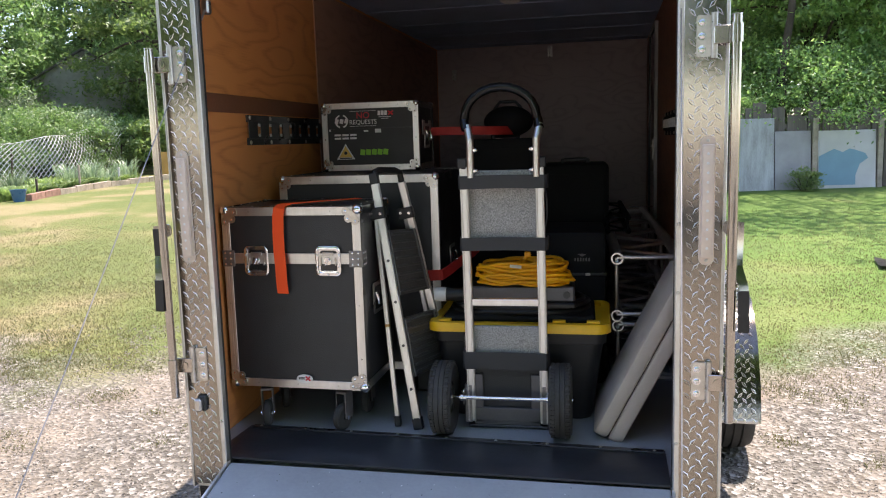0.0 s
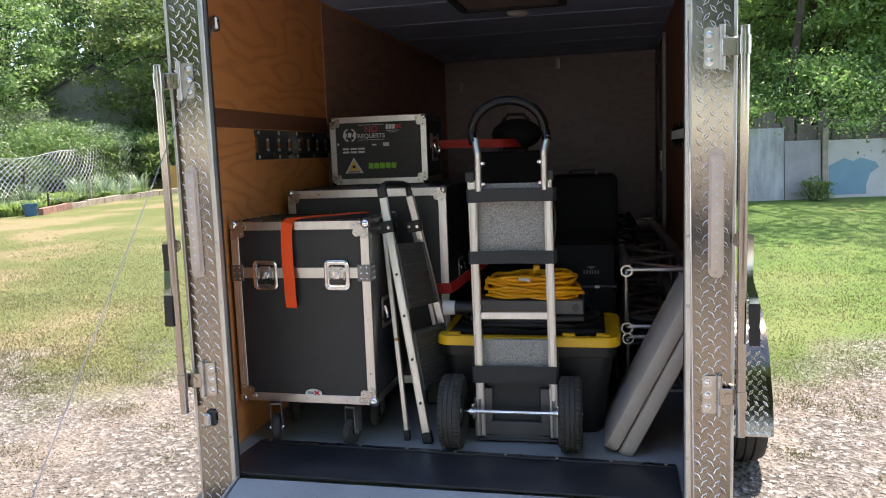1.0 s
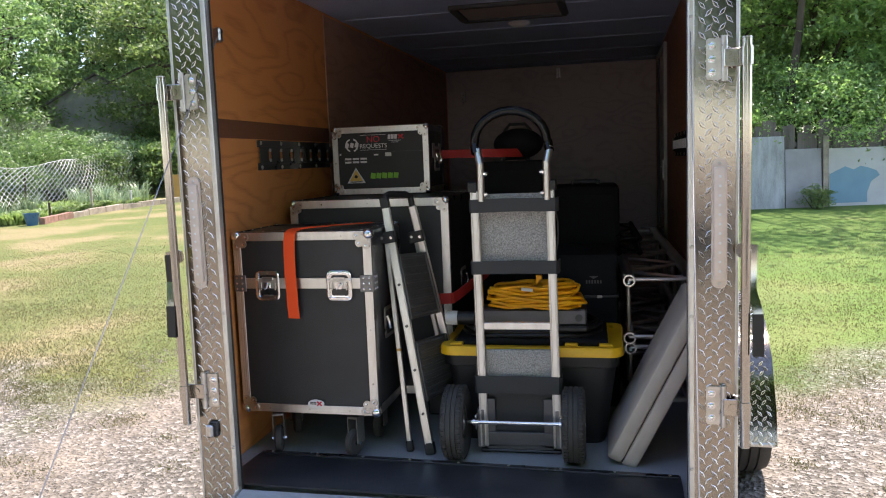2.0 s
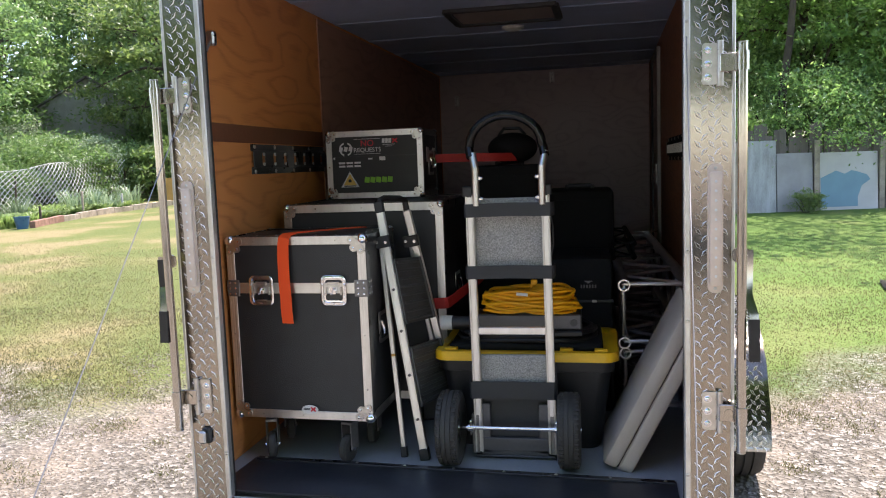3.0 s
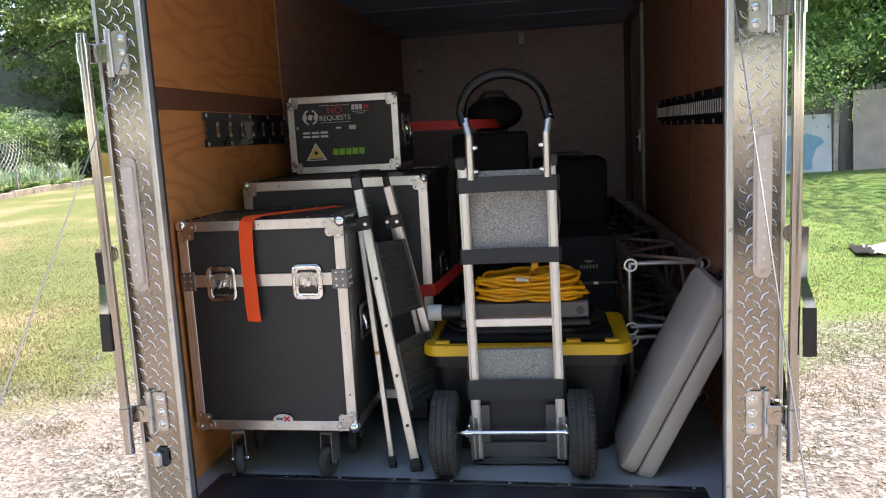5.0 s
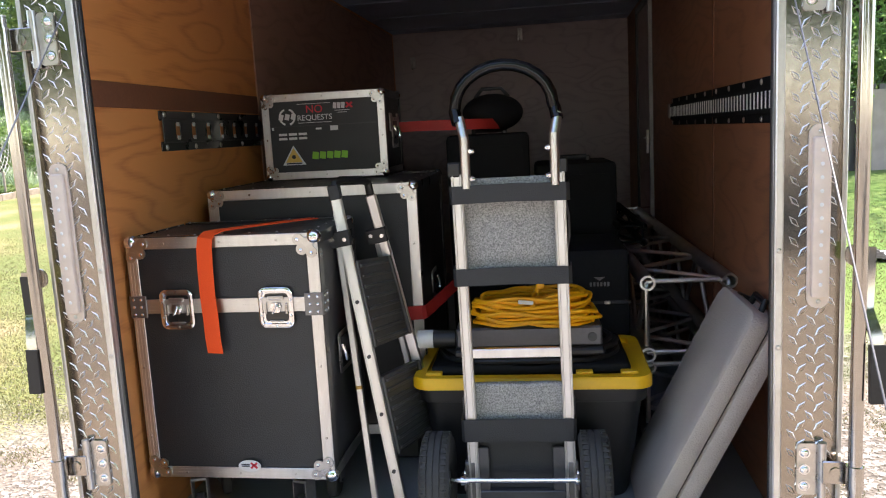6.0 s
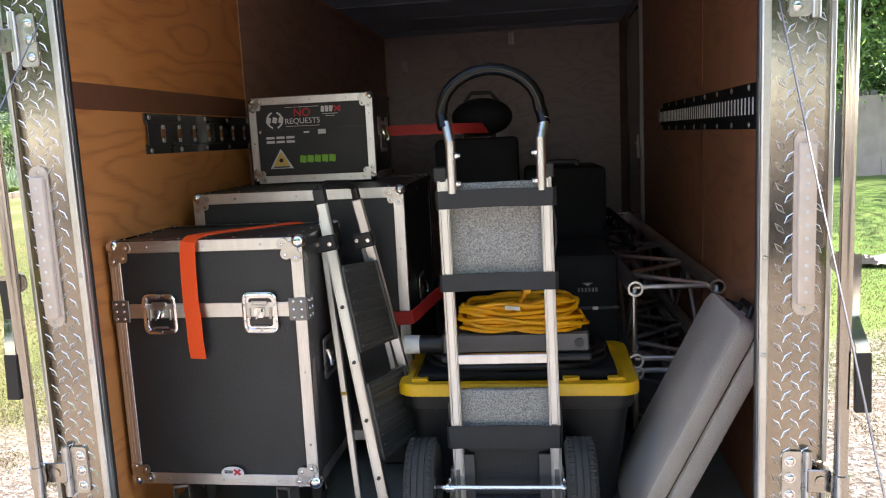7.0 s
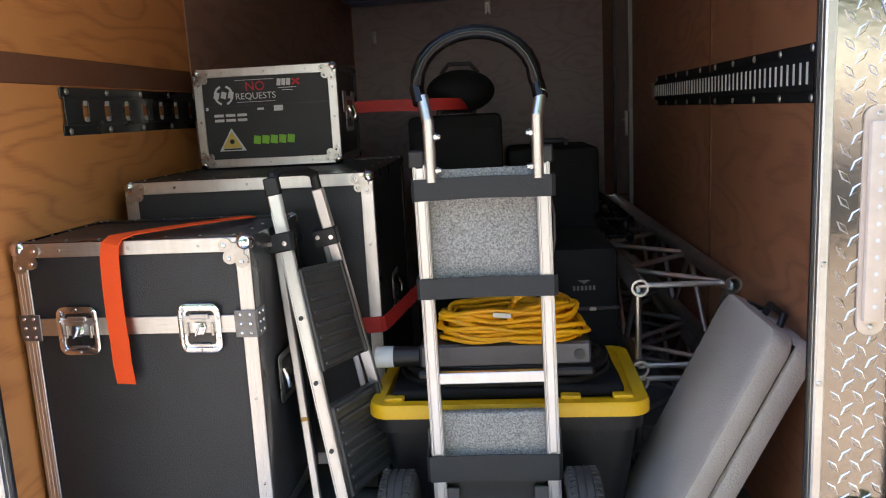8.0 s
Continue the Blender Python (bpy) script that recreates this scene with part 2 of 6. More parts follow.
M_LEAF3 = leaf_mat("dusty_leaf", (0.1, 0.18, 0.08), (0.32, 0.4, 0.26), 0.42)
M_LEAF4 = leaf_mat("bed_leaf", (0.06, 0.13, 0.03), (0.24, 0.33, 0.12), 0.4)
M_BARK = mat("grey_brown_bark", (0.10, 0.075, 0.055), 0.9, var=0.3, scale=5, bump=0.9, bscale=25, stretch=(1, 1, 0.25))
M_BOARD = mat("weathered_board", (0.2, 0.17, 0.145), 0.85, var=0.2, scale=4, bump=0.4, bscale=30, island=0.25, stretch=(1, 1, 0.15))
# White and blue pulled down; the tree shade on the fence is in them.
M_PANELW = mat("dimmed_white_panel", (0.52, 0.51, 0.49), 0.6, var=0.06, scale=3, bump=0.2)
M_PANELB = mat("pale_blue_paint", (0.17, 0.31, 0.38), 0.6, var=0.06, scale=3, bump=0.2)
M_PANELT = mat("tan_panel", (0.42, 0.33, 0.26), 0.75, var=0.12, scale=3, bump=0.3)
M_TIMBER = mat("old_timber", (0.44, 0.37, 0.29), 0.85, var=0.2, scale=6, bump=0.4, bscale=40)
M_BRICK = mat("faded_brick", (0.36, 0.2, 0.15), 0.85, var=0.2, scale=8, bump=0.5, island=0.2)
M_OCHRE = mat("ochre_panel", (0.55, 0.30, 0.07), 0.7, var=0.12, scale=3, bump=0.2)
M_SHED = mat("grey_siding", (0.33, 0.33, 0.28), 0.8, var=0.1, scale=3, bump=0.2)
M_ROOF = mat("grey_shingle", (0.16, 0.15, 0.14), 0.85, var=0.2, scale=9, bump=0.5)
M_SLOT = mat("worn_dull_steel", (0.27, 0.26, 0.255), 0.45, 0.8, var=0.15, bump=0.05)
M_WIRE = mat("galvanised_wire", (0.72, 0.72, 0.72), 0.5, 0.3, var=0.1, bump=0.0)
M_BLUE = mat("blue_glaze", (0.04, 0.13, 0.26), 0.3, var=0.1, bump=0.05)
M_TARP = mat("pale_tarp", (0.62, 0.62, 0.64), 0.5, var=0.1, bump=0.3)


# ---- mesh helpers ----
def bx(bm, c, s, bev=0.0, rot=None, segs=1):
    """A box of size s about c, its edges rounded by bev."""
    g = bmesh.ops.create_cube(bm, size=1.0)["verts"]
    bmesh.ops.scale(bm, vec=s, verts=g)
    if bev:
        es = list({e for v in g for e in v.link_edges})
        r = bmesh.ops.bevel(bm, geom=es, offset=bev, segments=segs, affect="EDGES", profile=0.5)
        g = list({v for f in r["faces"] for v in f.verts} | {v for v in g if v.is_valid})
    m = Matrix.Translation(c)
    if rot is not None:
        m = m @ rot.to_4x4()
    bmesh.ops.transform(bm, matrix=m, verts=g)
    return g


def rod(bm, a, b, r, n=12, r2=None, caps=True):
    a, b = Vector(a), Vector(b)
    d = b - a
    m = Matrix.Translation((a + b) / 2) @ d.to_track_quat("Z", "Y").to_matrix().to_4x4()
    return bmesh.ops.create_cone(bm, cap_ends=caps, segments=n, radius1=r, radius2=r if r2 is None else r2, depth=d.length, matrix=m)["verts"]


def pipe(bm, a, b, r, wall, n=16):
    """An open-ended pipe with a wall thickness."""
    a, b = Vector(a), Vector(b)
    q = (b - a).to_track_quat("Z", "Y")
    u, w = q @ Vector((1, 0, 0)), q @ Vector((0, 1, 0))
    rings = []
    for p, rr in ((a, r), (b, r), (b, r - wall), (a, r - wall)):
        rings.append([bm.verts.new(p + u * rr * math.cos(2 * math.pi * i / n) + w * rr * math.sin(2 * math.pi * i / n)) for i in range(n)])
    for k in range(4):
        p, o = rings[k], rings[(k + 1) % 4]
        for i in range(n):
            bm.faces.new((p[i], p[(i + 1) % n], o[(i + 1) % n], o[i]))


def sweep(bm, pts, r, n=8, closed=False, flat=1.0):
    pts = [Vector(p) for p in pts]
    k = len(pts)
    rings = []
    u = None
    for i, p in enumerate(pts):
        a = pts[(i - 1) % k] if closed or i else p
        b = pts[(i + 1) % k] if closed or i < k - 1 else p
        t = (b - a).normalized()
        if u is None:
            u = t.orthogonal().normalized()
        u = (u - t * u.dot(t)).normalized()
        w = t.cross(u)
        rr = r[i] if isinstance(r, (list, tuple)) else r
        rings.append([bm.verts.new(p + u * rr * math.cos(2 * math.pi * j / n) + w * rr * flat * math.sin(2 * math.pi * j / n)) for j in range(n)])
    for i in range(k if closed else k - 1):
        p, o = rings[i], rings[(i + 1) % k]
        for j in range(n):
            bm.faces.new((p[j], p[(j + 1) % n], o[(j + 1) % n], o[j]))
    if not closed:
        bm.faces.new(rings[0][::-1])
        bm.faces.new(rings[-1])


def ribbon(bm, pts, width, thick, across):
    """A flat band of webbing through pts; across is the direction of its width."""
    pts = [Vector(p) for p in pts]
    rows = []
    for i, p in enumerate(pts):
        t = (pts[min(i + 1, len(pts) - 1)] - pts[max(i - 1, 0)]).normalized()
        a = Vector(across)
        a = (a - t * a.dot(t)).normalized() * width / 2
        nn = t.cross(a).normalized() * thick / 2
        rows.append([bm.verts.new(p + s * a + q * nn) for s, q in ((-1, -1), (1, -1), (1, 1), (-1, 1))])
    for p, o in zip(rows, rows[1:]):
        for j in range(4):
            bm.faces.new((p[j], p[(j + 1) % 4], o[(j + 1) % 4], o[j]))
    bm.faces.new(rows[0][::-1])
    bm.faces.new(rows[-1])


def ball(bm, c, r, s=(1, 1, 1), seg=14):
    m = Matrix.Translation(c) @ Matrix.Diagonal((*s, 1))
    return bmesh.ops.create_uvsphere(bm, u_segments=seg, v_segments=seg // 2 + 2, radius=r, matrix=m)["verts"]


def lathe(bm, prof, m, n=28):
    """Turn a closed profile of (radius, height) about the z of m."""
    rings = [[bm.verts.new(m @ Vector((r * math.cos(2 * math.pi * i / n), r * math.sin(2 * math.pi * i / n), z))) for i in range(n)] for r, z in prof]
    for a, b in zip(rings, rings[1:] + rings[:1]):
        for i in range(n):
            bm.faces.new((a[i], a[(i + 1) % n], b[(i + 1) % n], b[i]))


def prism(bm, outline, m, depth):
    """An outline in the xy of m, raised by depth along its z."""
    lo = [bm.verts.new(m @ Vector((x, y, 0))) for x, y in outline]
    hi = [bm.verts.new(m @ Vector((x, y, depth))) for x, y in outline]
    k = len(lo)
    bm.faces.new(lo[::-1])
    bm.faces.new(hi)
    for i in range(k):
        bm.faces.new((lo[i], lo[(i + 1) % k], hi[(i + 1) % k], hi[i]))


def rounded(w, h, r, k=4):
    out = []
    for cx, cy, a0 in ((w / 2 - r, h / 2 - r, 0), (-w / 2 + r, h / 2 - r, 90), (-w / 2 + r, -h / 2 + r, 180), (w / 2 - r, -h / 2 + r, 270)):
        for i in range(k + 1):
            a = radians(a0 + 90 * i / k)
            out.append((cx + r * math.cos(a), cy + r * math.sin(a)))
    return out


def mesh_of(name, bm, material, sharp=32):
    bmesh.ops.recalc_face_normals(bm, faces=bm.faces)
    me = bpy.data.meshes.new(name)
    bm.to_mesh(me)
    bm.free()
    me.materials.append(material)
    me.shade_smooth()
    me.set_sharp_from_angle(angle=radians(sharp))
    return me


def part(name, bm, material, parent=None, label=""):
    ob = new(name, mesh_of(name, bm, material))
    ob.parent = parent
    if label:
        tagged(ob, label)
    if name in ("rivet", "screw"):
        tagged(ob, kind="stuff")
    return ob


def again(name, me, parent, m):
    """One more object on a shared mesh."""
    ob = new(name, me)
    ob.parent = parent
    ob.matrix_basis = m
    return ob


def thing(name, label, category, m=None, group="", kind=""):
    ob = new(name)
    ob.empty_display_size = 0.1
    if m is not None:
        ob.matrix_basis = m
    return tagged(ob, label, category, group, kind)


def B():
    return bmesh.new()


def structure(name, bm, material, label, category):
    return tagged(part(name, bm, material), label, category, kind="structure")


def letters(text, size, material, parent, m, name="lettering", thick=0.0006):
    cu = bpy.data.curves.new(name, "FONT")
    cu.body, cu.size, cu.extrude, cu.align_x, cu.align_y = text, size, thick, "CENTER", "CENTER"
    tmp = bpy.data.objects.new(name, cu)
    scene.collection.objects.link(tmp)
    me = bpy.data.meshes.new_from_object(tmp.evaluated_get(bpy.context.evaluated_depsgraph_get()))
    bpy.data.objects.remove(tmp)
    me.materials.append(material)
    ob = new(name, me)
    ob.parent = parent
    ob.matrix_basis = m
    return ob


FRONT = Matrix.Rotation(radians(90), 4, "X")   # xy of a drawing stands upright and faces -y
SIDE_R = Matrix.Rotation(radians(90), 4, "Z") @ FRONT   # faces +x
SIDE_L = Matrix.Rotation(radians(-90), 4, "Z") @ FRONT  # faces -x

# ---- the trailer ----
W_IN, W_OUT, LEN, CEIL = 0.88, 0.903, 4.36, 1.885
# the trailer stands turned a little, about its right rear post; what is bolted to it turns with it
TURNED = Matrix.Translation((0.842, 0, 0)) @ Matrix.Rotation(radians(-1.7), 4, "Z") @ Matrix.Diagonal((1.01, 1, 1, 1)) @ Matrix.Translation((-0.842, 0, 0))
loose = set(scene.objects)

bm = B()
bx(bm, (0, LEN / 2 + 0.03, -0.03), (2 * W_IN, LEN - 0.06, 0.06))
floor = structure("floor", bm, M_FLOOR, "grey painted plywood trailer floor, lightly scuffed", "floor")
bm = B()
bx(bm, (-(W_IN + 0.009), LEN / 2 + 0.03, 0.94), (0.018, LEN - 0.06, 2.0))
wall_left = structure("wall_left", bm, M_PLY, "orange-brown plywood trailer side wall with swirling grain", "wall")
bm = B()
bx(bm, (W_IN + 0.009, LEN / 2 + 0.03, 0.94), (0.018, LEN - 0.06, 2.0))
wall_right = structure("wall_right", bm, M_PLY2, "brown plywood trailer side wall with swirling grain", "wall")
bm = B()
bx(bm, (0, LEN + 0.025, 0.94), (2 * W_OUT - 0.006, 0.05, 2.0))
structure("wall_front", bm, M_DARKPLY, "dark brown plywood front wall of the trailer", "wall")
bm = B()
bx(bm, (0, LEN / 2, CEIL + 0.03), (2 * W_IN - 0.002, LEN, 0.06))
for i in range(7):
    bx(bm, (0, 0.45 + 0.61 * i, CEIL - 0.003), (2 * W_IN - 0.01, 0.04, 0.006), 0.002)
structure("ceiling", bm, M_CEIL, "dark ceiling liner with roof bows across it, haze put in as pale blue", "ceiling")
bm = B()
bx(bm, (0, LEN / 2 + 0.03, CEIL + 0.085), (2 * W_OUT + 0.03, LEN + 0.1, 0.04), 0.012)
structure("roof", bm, M_ALU2, "aluminium sheet trailer roof", "roof")
for s, nm in ((-1, "left"), (1, "right")):
    bm = B()
    bx(bm, (s * W_OUT, LEN / 2 + 0.05, 0.9), (0.008, LEN - 0.06, 2.16))
    structure("outer_skin_" + nm, bm, M_DARK, "dark painted metal outer skin of the trailer", "trailer skin")
bm = B()
bx(bm, (0, LEN / 2, -0.105), (1.7, LEN - 0.1, 0.085), 0.01)
for y in (0.6, 1.2, 1.8, 2.4, 3.0, 3.6):
    bx(bm, (0, y, -0.17), (1.6, 0.05, 0.05), 0.004)
structure("chassis", bm, M_BLACKMETAL, "black steel chassis frame under the trailer", "chassis")

# panel joints and the hardboard band along the plywood
bm = B()
bx(bm, (-(W_IN - 0.003), 0.725, 1.266), (0.006, 1.33, 0.07), 0.001)
structure("wall_band_left", bm, M_BATTEN, "reddish brown hardboard band along the plywood wall", "trim")
# Plywood goes on past the joint; fall-off of light put into its brown.
bm = B()
bx(bm, (-(W_IN - 0.003), 2.85, 0.94), (0.006, 2.9, 1.86), 0.001)
structure("wall_falloff_panel", bm, M_PLY3, "plywood panel on the front half of the wall, light fall-off in its brown", "trim")
bm = B()
for x, z, h in ((W_IN - 0.012, 0.93, 1.8),):
    bx(bm, (x, 2.95, z), (0.024, 0.024, h), 0.003)
    bx(bm, (x, 3.275, 1.82), (0.024, 0.62, 0.03), 0.003)
seam_bm = B()
bx(seam_bm, (W_IN - 0.002, 1.25, 0.94), (0.004, 0.02, 1.86), 0.001)
structure("wall_seam", seam_bm, M_BATTEN, "thin strip over the joint of two plywood sheets", "trim")
door = structure("door_1", bm, M_SLOT, "dark side door in a thin grey metal frame", "door")
bm = B()
bx(bm, (W_IN - 0.012, 3.6, 0.93), (0.024, 0.024, 1.8), 0.003)
part("far_post", bm, M_DARK, door)
bm = B()
bx(bm, (W_IN - 0.006, 3.275, 0.92), (0.008, 0.61, 1.76), 0.002)
part("door_leaf", bm, M_DARKPLY, door)
bm = B()
bx(bm, (W_IN - 0.02, 3.05, 1.0), (0.02, 0.03, 0.14), 0.004)
rod(bm, (W_IN - 0.03, 3.05, 1.02), (W_IN - 0.03, 3.13, 1.02), 0.006)
part("door_handle", bm, M_STEEL, door)


def lozenge(bm, m, length, width, h):
    """A raised tread bar: a long diamond with sloping flanks and a flat top."""
    lo = [bm.verts.new(m @ Vector(p)) for p in ((-length / 2, 0, 0), (0, -width / 2, 0), (length / 2, 0, 0), (0, width / 2, 0))]
    hi = [bm.verts.new(m @ Vector(p)) for p in ((-length * 0.38, 0, h), (0, -width * 0.28, h), (length * 0.38, 0, h), (0, width * 0.28, h))]
    bm.faces.new(hi)
    for i in range(4):
        bm.faces.new((lo[i], lo[(i + 1) % 4], hi[(i + 1) % 4], hi[i])).material_index = 1


def tread(bm, place, w, h, step=0.0213, col=0.037):
    """Rows of slanting tread bars, each row set off by half and slanting the other way; place maps sheet to world."""
    rows, cols = int(h / step), int(w / col) + 1
    for j in range(rows):
        for i in range(-cols, cols + 1):
            x, y = (i + 0.5 * (j % 2)) * col, (j + 0.5) * step - h / 2
            if abs(x) > w / 2 - 0.006:
                continue
            lozenge(bm, place @ Matrix.Translation((x, y, 0)) @ Matrix.Rotation(radians(50 if j % 2 else 130), 4, "Z"), 0.033, 0.0125, 0.0022)


def jamb(s, nm):
    """The rear post: tread plate sheet, inner channel, tail light, hinges of the door bars."""
    post = structure("jamb_" + nm, *jamb_core(s), "rear corner post clad in aluminium tread plate", "door post")
    bm = B()
    bx(bm, (s * 0.829, -0.004, 0.88), (0.118, 0.006, 1.96), 0.001)
    sheet = part("tread_sheet", bm, M_PLATE, post)
    bm = B()
    tread(bm, Matrix.Translation((s * 0.831, -0.0068, 0.88)) @ FRONT, 0.114, 1.96)
    pattern = tagged(part("tread_pattern", bm, M_PLATE, sheet), "raised tread bars, glints on their flanks put in as brighter metal", kind="stuff")
    pattern.data.materials.append(M_BRIGHT)
    bm = B()
    bx(bm, (s * 0.764, -0.004, 0.88), (0.018, 0.02, 1.96), 0.003)
    bx(bm, (s * 0.7575, 0.012, 0.88), (0.006, 0.024, 1.96), 0.001)
    part("channel", bm, M_ALU2, post, "matt aluminium edge channel")
    bm = B()
    bx(bm, (s * 0.7545, 0.017, 0.9), (0.004, 0.01, 1.9), 0.001)
    part("seal", bm, M_BLACK, post, "black rubber door seal")
    bm = B()
    for z in (0.14, 0.62, 0.83, 1.5):
        ball(bm, (s * 0.764, -0.014, z), 0.006, (1, 0.5, 1), 8)
    part("rivet", bm, M_STEEL, post)
    return post


def jamb_core(s):
    bm = B()
    bx(bm, (s * 0.821, 0.0105, 0.88), (0.13, 0.021, 1.99), 0.003)
    bx(bm, (s * 0.892, 0.035, 0.88), (0.01, 0.09, 1.99), 0.002)
    return bm, M_ALU2


jamb_l = jamb(-1, "left")
jamb_r = jamb(1, "right")
bm = B()
bx(bm, (0, 0.03, 1.92), (1.84, 0.08, 0.09), 0.01)
structure("header", bm, M_ALU2, "aluminium header over the rear opening", "trim")
bm = B()
bx(bm, (0, 0.03, -0.11), (1.78, 0.03, 0.13), 0.006)
structure("rear_sill", bm, M_BLACKMETAL, "black steel rear sill of the trailer", "trim")


def tail_light(s):
    t = thing("tail_light", "long milky tail light bar on the tread plate post", "tail light", pose(s * 0.842, -0.0075, 0.898), "tail lights")
    bm = B()
    prism(bm, rounded(0.044, 0.385, 0.02, 6), FRONT, 0.006)
    part("base", bm, M_LENS, t)
    bm = B()
    bx(bm, (0, -0.013, 0), (0.034, 0.014, 0.335), 0.005, segs=2)
    lens = part("lens", bm, M_LENS, t)
    bm = B()
    for i in range(11):
        ball(bm, (0, -0.0195, -0.14 + 0.028 * i), 0.0045, (1, 0.4, 1), 8)
    tagged(part("diode", bm, M_WHITE, lens), kind="stuff")
    bm = B()
    for z in (-0.178, 0.178):
        ball(bm, (0, -0.008, z), 0.005, (1, 0.5, 1), 8)
    part("screw", bm, M_STEEL, t)


tail_light(-1)
tail_light(1)


def door_bar(s):
    """A stainless locking bar held off the post by two hinged straps, with a drop handle."""
    t = thing("door_bar", "stainless locking bar with hinged straps and a black-gripped handle", "lock bar", pose(s * 0.842, -0.008, 0), "lock bars")
    px = 0.067 * s
    bm = B()
    pipe(bm, (px, -0.045, 0.235), (px, -0.045, 1.425), 0.0138, 0.002, 20)
    pole = part("pole", bm, M_STAIN, t)
    for z in (1.426, 0.234):
        bm = B()
        rod(bm, (px, -0.045, z - 0.002), (px, -0.045, z + 0.002), 0.0138, 20)
        part("cap", bm, M_STEEL, pole)
    for z in (1.375, 0.345):
        bm = B()
        prism(bm, rounded(0.042, 0.118, 0.008), Matrix.Translation((-0.016 * s, 0, z)) @ FRONT, 0.006)
        hinge = part("hinge_plate", bm, M_STEEL, t)
        bm = B()
        for dz in (-0.038, 0, 0.038):
            ball(bm, (-0.022 * s, -0.008, z + dz), 0.009, (1, 0.55, 1), 12)
            rod(bm, (-0.022 * s, -0.006, z + dz), (-0.022 * s, -0.008, z + dz), 0.012, 12)
        part("bolt", bm, M_CHROME, hinge)
        bm = B()
        rod(bm, (0.012 * s, -0.012, z - 0.064), (0.012 * s, -0.012, z + 0.064), 0.009, 14)
        part("knuckle", bm, M_STEEL, hinge)
        bm = B()
        bx(bm, (0.038 * s, -0.022, z), (0.058, 0.006, 0.052), 0.002)
        rod(bm, (0.036 * s, -0.028, z), (0.036 * s, -0.022, z), 0.0125, 16)
        strap = part("strap", bm, M_STAIN, t)
        bm = B()
        pipe(bm, (px, -0.045, z - 0.026), (px, -0.045, z + 0.026), 0.0175, 0.004, 20)
        part("clamp", bm, M_STAIN, strap)
    # drop handle on the far side of the bar
    hx = px
    bm = B()
    prism(bm, rounded(0.05, 0.045, 0.018), Matrix.Translation((hx, -0.03, 0.822)) @ FRONT, 0.006)
    handle = part("handle_plate", bm, M_STAIN, t)
    bm = B()
    ball(bm, (hx + 0.008 * s, -0.038, 0.822), 0.008, (1, 0.5, 1), 10)
    part("pivot", bm, M_STEEL, handle)
    bm = B()
    up = 0.072 if s < 0 else 0.04
    low, top = (0.034, 0.018) if s > 0 else (0.022, 0.024)
    ribbon(bm, [(hx + (top + 0.002) * s, -0.034, 0.838), (hx + top * s, -0.034, 0.672 + up), (hx + (top + 0.002) * s, -0.04, 0.655 + up), (hx + (low - 0.002) * s, -0.055, 0.61 + up), (hx + low * s, -0.058, 0.475 + up)], 0.026, 0.006, (1, 0, 0))
    bar = part("handle_bar", bm, M_STAIN, t)
    bm = B()
    ribbon(bm, [(hx + (low - 0.002) * s, -0.056, (0.598 if s > 0 else 0.582) + up), (hx + low * s, -0.059, 0.474 + up)], 0.03, 0.013, (1, 0, 0))
    part("grip", bm, M_BLACK, bar, "black rubber grip")
    if s < 0:
        bm = B()
        ribbon(bm, [(hx + (top + 0.002) * s, -0.034, 0.828), (hx + top * s, -0.034, 0.703)], 0.03, 0.012, (1, 0, 0))
        part("sleeve", bm, M_BLACK, bar, "black sleeve on the handle")
    return t


door_bar(-1)
door_bar(1)

latch = thing("latch_keeper", "small steel latch keeper bolted to the tread plate", "latch", pose(-0.836, -0.008, 0.205))
bm = B()
bx(bm, (0.005, -0.004, 0), (0.034, 0.008, 0.058), 0.006)
part("backplate", bm, M_DARK, latch)
bm = B()
bx(bm, (-0.004, -0.016, -0.004), (0.026, 0.026, 0.046), 0.006)
part("body", bm, M_STEEL, latch)

# ramp door, let down to the drive, with its flap and cables
ramp = thing("ramp_door", "let-down ramp door painted speckled grey with aluminium edges", "ramp", pose(0, 0.0, -0.012, 14.2))
bm = B()
bx(bm, (0, -0.93, -0.03), (1.5, 1.86, 0.05), 0.004)
part("deck", bm, M_FLOOR, ramp)
bm = B()
for x in (-0.757, 0.757):
    bx(bm, (x, -0.93, -0.03), (0.014, 1.87, 0.06), 0.003)
bx(bm, (0, -1.867, -0.03), (1.528, 0.014, 0.06), 0.003)
part("edge_rail", bm, M_ALU2, ramp)
rng = random.Random(4)
for tone, material in (("pale", M_WHITE), ("dark", M_BLACK)):
    bm = B()
    for i in range(420):
        x, y, r = rng.uniform(-0.74, 0.74), rng.uniform(-1.85, -0.02), rng.uniform(0.0012, 0.0034)
        a0 = rng.uniform(0, 6)
        bm.faces.new([bm.verts.new((x + r * math.cos(a0 + a) * rng.uniform(0.6, 1.3), y + r * math.sin(a0 + a), -0.0042)) for a in (0, 1.5, 3.0, 4.6)])
    tagged(part("paint_flake", bm, material, ramp, tone + " paint flakes"), kind="stuff")

flap = thing("ramp_flap", "black rubber flap bridging floor and ramp", "flap")
bm = B()
pts = [(0.286, 0.012), (0.24, 0.012), (0.18, 0.011), (0.12, 0.009), (0.07, 0.005), (0.02, -0.006)]
lx = [-0.80, -0.803, -0.808, -0.812, -0.816, -0.752]
top = [[bm.verts.new((sx, y - 0.05 * (sx + 0.8) / 1.6 * (1 if y > 0.2 else 0.4), z + dz)) for sx in (x, -0.4, 0.0, 0.4, min(0.75, -x))] for (y, z), x in zip(pts, lx) for dz in (0,)]
